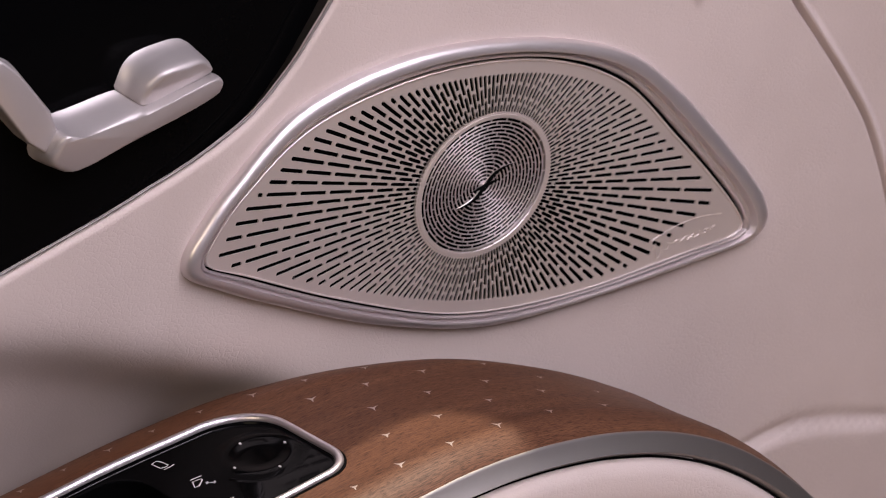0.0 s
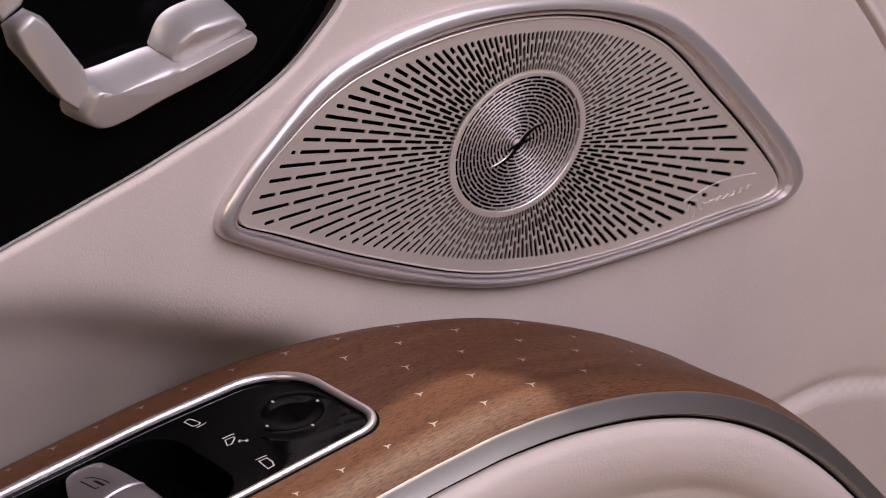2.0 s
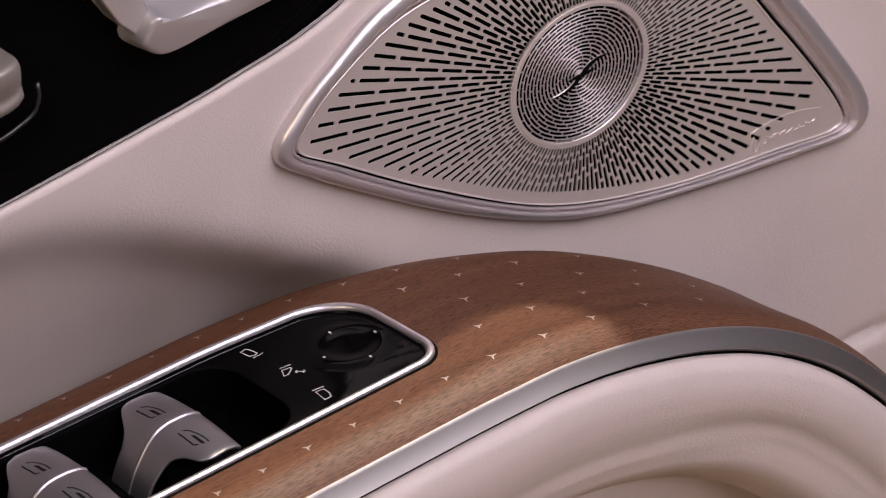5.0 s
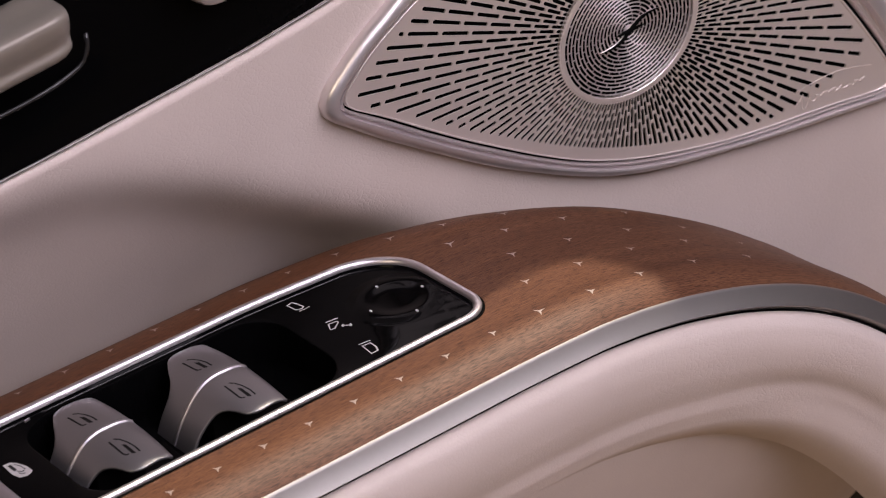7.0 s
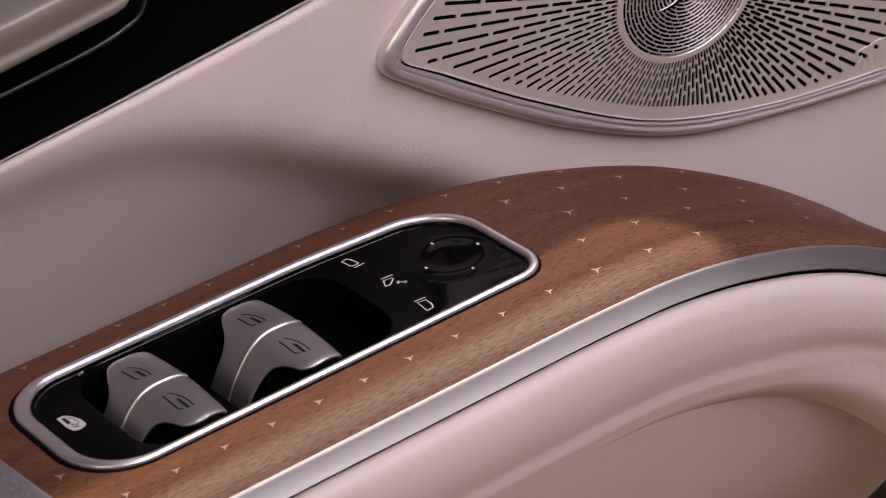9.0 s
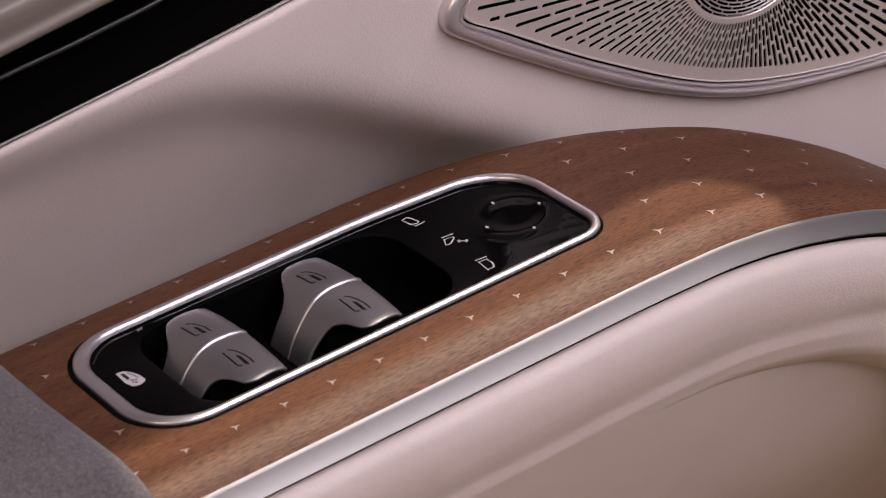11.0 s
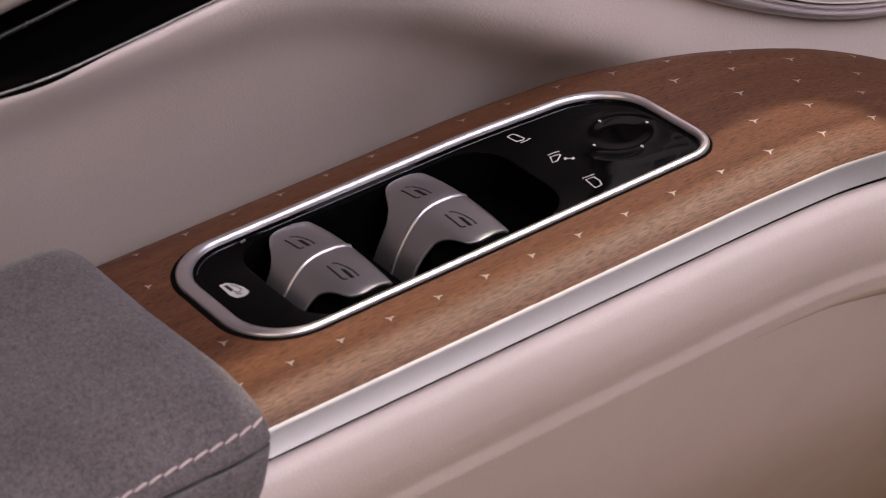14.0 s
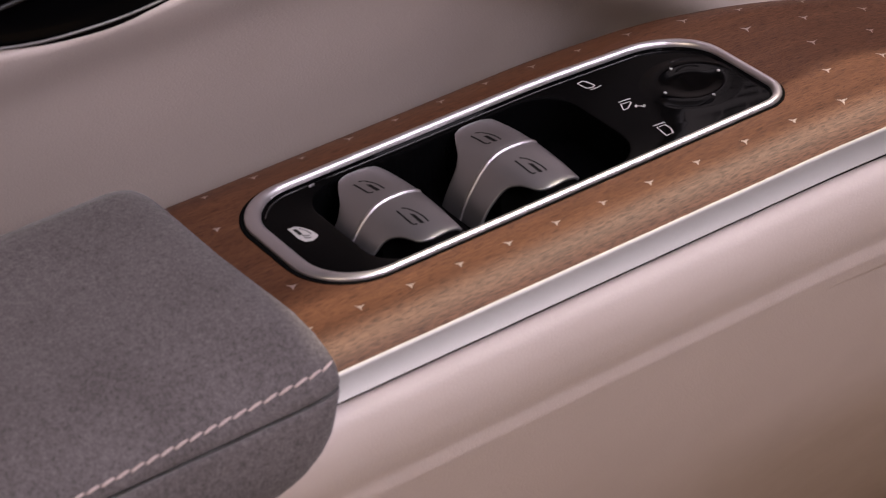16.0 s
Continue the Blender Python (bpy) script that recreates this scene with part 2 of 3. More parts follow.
# ---- the shape of the door, in millimetres: x forward, y out of the car, z up ----
arch = smooth_table([-500, 0, 40, 60, 80, 100, 115, 130, 145, 160, 176, 192, 208, 222, 236, 265], [0, 0, -1, -3, -6.5, -11.6, -16.3, -22.1, -28.9, -37.0, -47.3, -59.6, -74.2, -88.6, -104.8, -142])
wood_back = smooth_table([-500, -100, -40, 0, 20, 40, 60, 80, 100, 150, 200, 265], [52, 51.5, 51.8, 49, 46, 40.6, 35.4, 30, 26, 16.7, 19.9, 19.9])
top_edge = smooth_table([-500, -300, -250, -224, -200, -183, -155, -134, -112, -90, -70, -40, -16, 8, 21, 30, 42, 51, 60, 66, 73, 81, 100, 125, 150],
                        [248, 133, 88, 74.5, 70, 69.2, 71.5, 73.8, 76.1, 78.5, 81, 84.7, 87.8, 92.3, 95.6, 98.6, 103.4, 108.6, 115.6, 120.6, 128, 136.5, 160, 200, 250])
scoop_top = smooth_table([-500, -135, -104, -81, -59, -37, -15, 6, 16, 28, 70], [66, 63, 62, 57, 48, 36.5, 23, 10, 3, -4, -30])
seam_x = smooth_table([-300, -120, -42, -8, 19, 47, 67, 260], [430, 400, 380, 367, 351, 332, 318, 200])
low_line = smooth_table([150, 304, 318, 340, 372, 420, 600], [-200, -151.3, -151.8, -156.8, -169.1, -190, -300])


def wall_y(x, z, u=None):
    """How far out the leather door card lies."""
    y = 46 - 0.08 * (max(x, 0) - 30) - 0.05 * (z - 60)
    s = scoop_top(x)
    fade = 1 - step(40, 95, x)
    under = [4.8 * math.log1p(math.exp(min(40.0, (s + d - z) / 4.8))) for d in (4, -14)]
    dip = 0.30 + 0.36 * math.exp(-((x - 2) / 50) ** 2)
    y += fade * min(70.0, (0.38 + 0.10 * math.exp(-((x + 25) / 35) ** 2) + 0.44 * math.exp(-((x - 30) / 26) ** 2)) * under[0] + dip * (under[0] - under[1]))
    if u is not None:
        y += 6.0 * math.exp(-((u - 360) / 1.5) ** 2) + 4 * step(361, 369, u) - 10 * step(360, 480, u)
    if x > 200:
        d = z - low_line(x)
        y += (2.6 * math.exp(-((d - 1.5) / 2.6) ** 2) - 3.2 * step(3, -5, d)) * step(250, 305, x)
    return y


def build_door_card():
    xs = np.r_[np.arange(-420, -240, 12), np.arange(-240, 320, 4), np.arange(320, 352, 4), np.arange(352, 372, 0.7), np.arange(372, 640, 8)]
    rows = 260
    verts = []
    for i in range(rows):
        t = i / (rows - 1)
        for x in xs:
            lo, hi = -360, top_edge(float(x)) if x < 150 else 250
            z = lo + (hi - lo) * (1 - (1 - t) ** 1.25)
            px = float(x) + step(250, 330, x) * (1 - step(430, 560, x)) * (seam_x(z) - 360)
            y = wall_y(px, z, float(x))
            edge = max(0.0, 1 - (hi - z) / 4.0)
            verts.append((px, y + 3.0 * edge * edge, z))
    # the card ends where the pocket panel takes over
    pocket = lambda i, j: xs[j] < 310 and verts[i * len(xs) + j][2] < min(-135, max(-238, pocket_edge(float(xs[j])) - 14))  # noqa: E731
    card = mesh_object("wall_door_card", verts, grid_faces(rows, len(xs), False, pocket), LEATHER)
    solid = card.modifiers.new("thickness", "SOLIDIFY")
    solid.thickness, solid.offset = 0.004, -1
    tagged(card, "cream grained leather door card with a scooped recess", "door panel", kind="structure")
    # bright strip along the upper edge
    pts = [(x, wall_y(x, top_edge(x)) + 0.8, top_edge(x) + 0.6) for x in np.arange(-330, 118, 3.0)]
    v, f = tube(pts, 0.48, 8)
    strip = mesh_object("trim_strip", v, f, SATIN)
    tagged(strip, "thin bright chrome strip edging the leather door card", "trim", kind="structure")


def build_black_panel():
    panel = thing("upper_trim_panel", "glossy piano black upper door panel with a chrome edge", "trim panel", kind="structure")
    xs = np.arange(-520, 170, 5.0)
    verts, rows = [], 40
    for i in range(rows):
        t = i / (rows - 1)
        for x in xs:
            lo = top_edge(float(x)) - 3
            z = lo + t * (330 - lo)
            d = z - lo
            y = 51.5 - 0.05 * (z - 60) + 2.5 * step(19, 21, d) * (1 - step(-110, -60, x))
            verts.append((float(x), y, z))
    mesh_object("panel_face", verts, grid_faces(rows, len(xs)), BLACK, panel)


def panel_outline(f):
    """Plan of the switch panel's frame: 0 its outer edge, 1 its inner edge; the rear side runs in towards the front."""
    sides = [rounded_rect(-164.3, 20.3, -30.4, 35.2, (25, 20, 23, 12), 14), rounded_rect(-158.4, 17.7, -27.0, 32.0, (23, 17, 19, 10), 14)]
    pts = [(a[0] + (b[0] - a[0]) * f, a[1] + (b[1] - a[1]) * f) for a, b in zip(*sides)]
    out = []
    for k, (p, q) in enumerate(zip(pts, pts[1:] + pts[:1])):
        n = 40 if (k + 1) % 15 == 0 else 1
        out += [(p[0] + (q[0] - p[0]) * i / n, p[1] + (q[1] - p[1]) * i / n) for i in range(n)]
    return [(x, y - 3.4 * step(-50, 12, x) * min(max(y / 33, 0), 1)) for x, y in out]


def build_wood():
    trim = thing("wood_trim", "open-pore brown walnut armrest trim inlaid with small metal stars", "armrest trim")
    xs = np.unique(np.r_[np.arange(-240, -171, 3.0), np.arange(-171, 27, 1.2), np.arange(27, 266, 3.0)])
    ys = [0, 0.012, 0.03, 0.05, 0.07, 0.09, 0.11, 0.13, 0.155] + list(np.linspace(0.17, 0.92, 62)) + [0.95, 0.97, 0.985, 0.995, 1.0]
    verts = []

    def place(x, t):
        a, b = -58.0, wood_back(x)
        y = a + (b - a) * t
        return (x, y, wood_z(x, y))

    for x in xs:
        verts += [place(float(x), t) for t in ys]
        x0, y0, z0 = place(float(x), 1.0)
        verts.append((x0, y0 + 1.0, z0 - 8))
    cols = len(ys) + 1

    hole = panel_outline(0.3)
    spans = {}

    def in_well(i, j):
        a, b = verts[i * cols + j], verts[(i + 1) * cols + min(j + 1, cols - 1)]
        x, y = (a[0] + b[0]) / 2, (a[1] + b[1]) / 2
        if x not in spans:
            cross = [p[1] + (q[1] - p[1]) * (x - p[0]) / (q[0] - p[0]) for p, q in zip(hole, hole[1:] + hole[:1]) if (p[0] > x) != (q[0] > x)]
            spans[x] = (min(cross), max(cross)) if cross else (0, 0)
        return spans[x][0] < y < spans[x][1]

    veneer = mesh_object("veneer", verts, grid_faces(len(xs), cols, False, in_well), WALNUT, trim)
    layer, run, last = veneer.data.uv_layers.new(name="grain"), {}, None
    length = 0.0
    for x in xs:
        if last is not None:
            length += math.hypot(x - last, arch(float(x)) - arch(float(last)))
        run[round(float(x), 3)], last = length, x
    for loop in veneer.data.loops:
        co = veneer.data.vertices[loop.vertex_index].co
        layer.data[loop.index].uv = (run[round(co.x / MM, 3)] * MM, co.y)
    return trim


def wood_z(x, y):
    """Height of the veneer: an arch that falls away towards the front, with a rolled front edge."""
    back = wood_back(x)
    roll = max(0.0, (-41 - y) / 17)
    rear = max(0.0, (y - back + 13) / 13)
    return arch(x) - 6.8 * roll**2 - 2.6 * rear**2 - 4.0 * math.exp(-((x - 179.9) / (48.4 if x < 179.9 else 27.7)) ** 2) * step(-64.0, 6.6, y)


def build_metal_trim():
    rail = thing("metal_trim", "brushed satin aluminium rail edging the walnut armrest", "trim rail")
    xs = np.unique(np.r_[np.arange(-240, 40, 8.0), np.arange(40, 268, 3.0)])
    profile = [(-52, -6.6), (-56.8, -6.4), (-57.0, -5.2), (-57.2, -5.05), (-57.4, -5.1), (-57.9, -5.5), (-58.2, -6.0), (-61.2, -12.0), (-61.38, -12.15), (-61.38, -12.35), (-61.1, -12.6), (-57.6, -14.4), (-50, -14.6)]
    verts = []
    for x in xs:
        slope = (arch(x + 1) - arch(x - 1)) / 2
        c, s = 1 / math.hypot(1, slope), slope / math.hypot(1, slope)
        for y, z in profile:
            verts.append((float(x) - (z + 5.5) * s, y, arch(float(x)) - 5.5 + (z + 5.5) * c))
    ob = mesh_object("rail", verts, grid_faces(len(xs), len(profile)), SATIN, rail)
    ob.data.set_sharp_from_angle(angle=radians(25))
    # Matt black strip below the rail; its colour stands in for the gap's shade.
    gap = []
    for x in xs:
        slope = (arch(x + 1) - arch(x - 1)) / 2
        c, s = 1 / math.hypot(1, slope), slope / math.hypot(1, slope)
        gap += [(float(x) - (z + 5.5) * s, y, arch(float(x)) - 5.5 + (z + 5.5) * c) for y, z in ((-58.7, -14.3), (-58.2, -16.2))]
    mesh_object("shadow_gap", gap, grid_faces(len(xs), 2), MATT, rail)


pocket_edge = smooth_table([-500, 23, 56, 84, 111, 135, 158, 200, 260], [-57, -58, -60.5, -66.5, -76.5, -91.5, -113, -170, -260])


def cave(x, z):
    """How far the recess draws back below, where it turns under towards the door pocket."""
    q = max(0.0, -118 - 0.12 * x - z)
    return 0.18 * (q * q / 100 if q < 50 else q - 25) * step(-150, 60, x)


def build_lower_pad():
    xs = np.unique(np.r_[np.arange(-420, 40, 6.0), np.arange(40, 270, 4.0)])
    zs = np.r_[np.arange(-14.8, -44, -1.0), np.arange(-44, -72.1, -0.5)]
    base = smooth_table([-72, -70, -68, -66, -63, -60, -58, -56, -53.5, -51, -49, -47.5, -45.5, -42, -35, -27, -20.5, -17.4, -16.2, -14.8],
                        [-44.0, -47.2, -50.2, -52.6, -55.4, -57.2, -57.9, -58.6, -59.4, -59.8, -60.1, -60.4, -61.0, -62.2, -64.0, -64.9, -64.0, -62.2, -60.6, -56.5])
    verts = []
    for z in zs:
        for x in xs:
            slope = (arch(float(x) + 1) - arch(float(x) - 1)) / 2
            c, s = 1 / math.hypot(1, slope), slope / math.hypot(1, slope)
            lean = z - 7 * step(90, 185, x) * math.exp(-((z + 46) / 9) ** 2)
            verts.append((float(x) - (z + 5.5) * s, base(lean), arch(float(x)) - 5.5 + (z + 5.5) * c))
    pad = thing("lower_door_pad", "padded cream leather below the armrest with a soft crease", "door pad")
    mesh_object("padded_roll", verts, grid_faces(len(zs), len(xs)), LEATHER, pad)
    # the pocket below the roll, deeper towards the front
    xs = np.r_[np.arange(-420, -40, 6.0), np.arange(-40, 262, 2.5)]
    us = np.r_[np.arange(-1, 20, 0.5), np.arange(20, 240, 2.5)]
    verts = []
    for u in us:
        for x in xs:
            z = pocket_edge(float(x)) - (u if u > 0 else u * (1 + 42 * step(105, 185, x)))
            d = -58 - z
            y = -57.9 + 0.12 * step(0, 60, x) + 0.34 * d + 0.0004 * max(d, 0.0) ** 2
            verts.append((float(x), y + cave(float(x), z), z))
    mesh_object("recess_panel", verts, grid_faces(len(us), len(xs)), LEATHER, pad)


def build_cushion():
    """The suede armrest cushion with its stitched edge."""
    cushion = thing("armrest_cushion", "grey suede armrest cushion with beige contrast stitching", "armrest")
    xs = np.r_[np.arange(-460, -215, 8.0), np.arange(-215, -189, 2.0), np.arange(-189, -184, 0.8), -183.6, -183.2, -183.03]
    rings = []

    def section(x, shrink):
        """A rounded section across the cushion; shrink rounds off its front end."""
        f = shrink
        pts = []
        top = 13 - 9 * (1 - f)
        for y, z in ((50, -12), (54, -3), (54.8, 4), (53.2, 9.2), (49.5, 12.6), (44, 14.6), (36, 15.6), (20, 15.6), (0, 15.0), (-20, 13.8), (-38, 11.5), (-50, 8.5), (-58, 5), (-62, 2.4), (-64.2, -0.5), (-65.7, -4.0), (-65.5, -4.8), (-58.0, -9.0), (-58.0, -10.6), (-65.6, -6.2), (-66.3, -6.6), (-66.7, -7.6), (-67, -14), (-67.2, -19), (-66.9, -24), (-66.1, -28.5), (-64.6, -32.5), (-62, -36), (-58, -39), (-50, -42), (0, -43), (40, -40)):
            pts.append((x, y, z if z < 0 else z * (0.35 + 0.65 * f)))
        return pts

    for x in xs:
        d = min(1.0, (-183 - x) / 15)
        f = math.sqrt(max(0.0, 1 - (1 - d) ** 2))
        ring = []
        for px, y, z in section(float(x), f):
            low = max(0.0, -z - 9) / 33
            bulge = 4.0 * math.exp(-((y + 46) / 30) ** 2) * step(-225, -183, x) * step(-12, -4, z)
            ring.append((px + bulge - 25 * low**1.9 * step(-300, -183, x), y * (0.965 + 0.035 * f) if y > 0 else y * (0.93 + 0.07 * f), z))
        rings.append(ring)
    v, f = loft(rings, True, True)
    body = mesh_object("cover", v, f, SUEDE, cushion)
    body.data.set_sharp_from_angle(angle=radians(50))
    for k in range(48):
        x, pts = -184.2 - 4.75 * k, []
        for t in (0, 0.2, 0.5, 0.8, 1):
            px = x - 4.4 * t
            d = min(1.0, max(0.08, (-183 - px) / 15))
            f = math.sqrt(max(0.0, 1 - (1 - d) ** 2))
            z = 2.5 + 0.042 * (px + 185) - 0.62 * t + 0.12 * math.sin(math.pi * t)
            y = float(np.interp(z, [-8, -4, -0.5, 2.4, 5], [-66.6, -65.8, -64.3, -62.1, -58.1]))
            px += 4.0 * math.exp(-((y + 46) / 30) ** 2) * step(-225, -183, px)
            pts.append((px, y * (0.93 + 0.07 * f), z * (0.35 + 0.65 * f)))
        v, f = tube(pts, lambda t: 0.24 + 0.22 * math.sin(math.pi * t) ** 0.5, 6)
        mesh_object("stitch", v, f, THREAD, cushion)


RING_OUT = [(8.5, 55), (10, 61), (16, 68), (31, 81.5), (64, 102), (114, 107), (168, 97), (217, 77), (247, 51), (280, 10), (301, -22), (297, -37), (265, -37), (204, -32), (144, -23), (89, 0), (39, 30), (20, 43), (10.5, 50)]
RING_IN = [(18.5, 54), (20, 59.5), (37, 75.5), (71, 93), (124, 96), (176, 85), (217, 62), (246, 28), (268, 0), (285, -25), (281, -32), (252, -30), (189, -25), (130, -11), (76, 17), (35, 43), (22, 50.5)]


def polar(knots, centre, count):
    """Radius of a smooth closed outline, by angle round the centre."""
    pts = closed_curve([(x - centre[0], z - centre[1], 0) for x, z in knots], 5760)
    table = sorted((math.atan2(p.y, p.x), p.length) for p in pts)
    even = np.linspace(-math.pi, math.pi, 1440, endpoint=False)
    radii = np.interp(even, [t[0] for t in table], [t[1] for t in table], period=2 * math.pi)
    for _ in range(6):
        radii = (np.roll(radii, 1) + 2 * radii + np.roll(radii, -1)) / 4
    return lambda a: float(np.interp((a + math.pi) % (2 * math.pi) - math.pi, even, radii, period=2 * math.pi))


CENTRE = (148.5, 39.5)
out_r = polar(RING_OUT, CENTRE, 720)
in_r = polar(RING_IN, CENTRE, 720)


def hub(a):
    """Distance from the centre of the rows to the oval opening round the disc."""
    A, B, c, s = 33.0, 29.5, math.cos(a), math.sin(a)
    p, q = (c / A) ** 2 + (s / B) ** 2, -2.35 * c / A**2 + 1.1 * s / B**2
    return (q + math.sqrt(q * q - p * ((2.35 / A) ** 2 + (1.1 / B) ** 2 - 1))) / p


def build_speaker():
    speaker = thing("door_speaker", "leaf-shaped perforated aluminium speaker grille in a chrome surround", "speaker")
    cx, cz = CENTRE
    tilt = lambda x, z: 46 - 0.08 * (x - 30) - 0.05 * (z - 60)  # noqa: E731

    def at(r, a, h):
        x, z = cx + r * math.cos(a), cz + r * math.sin(a)
        return (x, tilt(x, z) - h, z)

    count = 360
    profile = [(0.0, -3), (0.0, 1.2), (0.05, 3.4), (0.14, 4.6), (0.40, 5.6), (0.50, 5.4), (0.54, 3.4), (0.57, 2.4), (0.62, 2.2), (0.65, 3.2), (0.69, 4.0), (0.76, 3.9), (0.80, 3.0), (0.82, 0.2)]
    rings = []
    for s, h in profile:
        ring = []
        for k in range(count):
            a = 2 * math.pi * k / count
            ring.append(at(out_r(a) + (in_r(a) - out_r(a)) * s, a, h))
        rings.append(ring)
    v, f = loft(rings)
    ob = mesh_object("surround", v, f, BRIGHT, speaker)
    ob.data.set_sharp_from_angle(angle=radians(40))
    for name, lip, material in (("gap_ring", [(0.78, 0.4), (0.80, 1.2), (0.92, 1.2), (0.94, 0.4)], MATT), ("grille_lip", [(0.91, 0.3), (0.92, 2.4), (0.94, 3.0), (0.99, 3.0), (1.02, 2.4), (1.03, 0.3)], GRILLE)):
        v, f = loft([[at(out_r(a) + (in_r(a) - out_r(a)) * q, a, h) for a in (2 * math.pi * k / count for k in range(count))] for q, h in lip])
        mesh_object(name, v, f, material, speaker)
    # dark well behind the grille
    v, f = loft([[at(in_r(a) * 1.0, a, 0.35) for a in (2 * math.pi * k / 90 for k in range(90))]], True)
    mesh_object("backing", v, f, MATT, speaker, smooth=False)
    # perforated plate: 136 rows of slots that grow outwards
    rows = 136
    verts, faces, pitch = [], [], 2 * math.pi / 136

    def quad(*pts):
        n = len(verts)
        verts.extend(pts)
        faces.append((n, n + 1, n + 2, n + 3))

    def rim(r, a):
        return at(r, a, 2.6)

    def side(r0, a0, r1, a1):
        quad(rim(r0, a0), rim(r1, a1), at(r1, a1, 1.9), at(r0, a0, 1.9))

    for k in range(rows):
        a = k * pitch + 0.01
        inner = hub(a)
        edge = in_r(a) - 5.0
        x_far, z_far = cx + edge * math.cos(a), cz + edge * math.sin(a)
        while edge > inner + 4 and (z_far < -24 + 0.36 * max(0.0, x_far - 234) and x_far > 222):
            edge -= 1.0
            x_far, z_far = cx + edge * math.cos(a), cz + edge * math.sin(a)
        holes, r = [], inner + 0.7
        share = 0.45 if k % 2 else 0.9
        while r < edge - 1.2:
            end = r + (6.6 + 0.125 * (r - inner)) * share
            share = 1.0
            end = edge if end > edge - 3.6 else end
            holes.append((r, end))
            r = end + 1.05 + 0.009 * (r - inner)
        last = in_r(a) + 0.4
        end_at = lambda q, b, last=last: in_r(b) + 0.4 if q == last else q  # noqa: E731
        for lo, hi in ((-0.5, None), (None, 0.5)):
            cuts = [inner - 0.6] + [c for h in holes for c in h] + [last]
            for r0, r1 in zip(cuts, cuts[1:]):
                w0, w1 = (min(0.70 + 0.0020 * (q - inner), 0.42 * pitch * q) / q for q in (r0, r1))
                if lo is not None:
                    quad(rim(r0, a - pitch / 2), rim(end_at(r1, a - pitch / 2), a - pitch / 2), rim(end_at(r1, a - w1), a - w1), rim(r0, a - w0))
                else:
                    quad(rim(r0, a + w0), rim(end_at(r1, a + w1), a + w1), rim(end_at(r1, a + pitch / 2), a + pitch / 2), rim(r0, a + pitch / 2))
        opened = {h[0] for h in holes}
        for r0, r1 in zip(cuts, cuts[1:]):
            w0, w1 = (min(0.70 + 0.0020 * (q - inner), 0.42 * pitch * q) / q for q in (r0, r1))
            if r0 in opened:
                side(r0, a - w0, r1, a - w1), side(r0, a + w0, r1, a + w1)
                side(r0, a - w0, r0, a + w0), side(r1, a - w1, r1, a + w1)
                # rounded ends
                for q, w, d in ((r0, w0, 0.55), (r1, w1, -0.55)):
                    for e in (-w, w):
                        n = len(verts)
                        verts.extend((rim(q, a + e), rim(q, a + 0.3 * e), rim(q + d, a + e)))
                        faces.append((n, n + 1, n + 2))
            else:
                quad(rim(r0, a - w0), rim(end_at(r1, a - w1), a - w1), rim(end_at(r1, a + w1), a + w1), rim(r0, a + w0))
    mesh_object("grille", verts, faces, GRILLE, speaker, smooth=False)
    build_speaker_disc(speaker, at)
    # corner pad without slots, edged by a fine line, with a raised plain mark
    face = lambda x, z, h: (x, tilt(x, z) - h, z)  # noqa: E731
    v, f = tube([face(233 + 41 * t, -17.5 - 1.5 * t + 3.0 * math.sin(math.pi * t), 2.65) for t in np.linspace(0, 1, 24)], 0.2, 6)
    mesh_object("pad_edge", v, f, GRILLE, speaker)
    pts = []
    for t in np.linspace(0, 1, 200):
        size = 3.4 * math.exp(-((t - 0.10) / 0.10) ** 2) + 0.9
        pts.append(face(234.5 + 36 * t + 0.8 * math.sin(63 * t), -22.6 - 1.6 * t + size * math.sin(52 * t), 2.65))
    v, f = tube(pts, 0.20, 6)
    mesh_object("raised_mark", v, f, GRILLE, speaker)


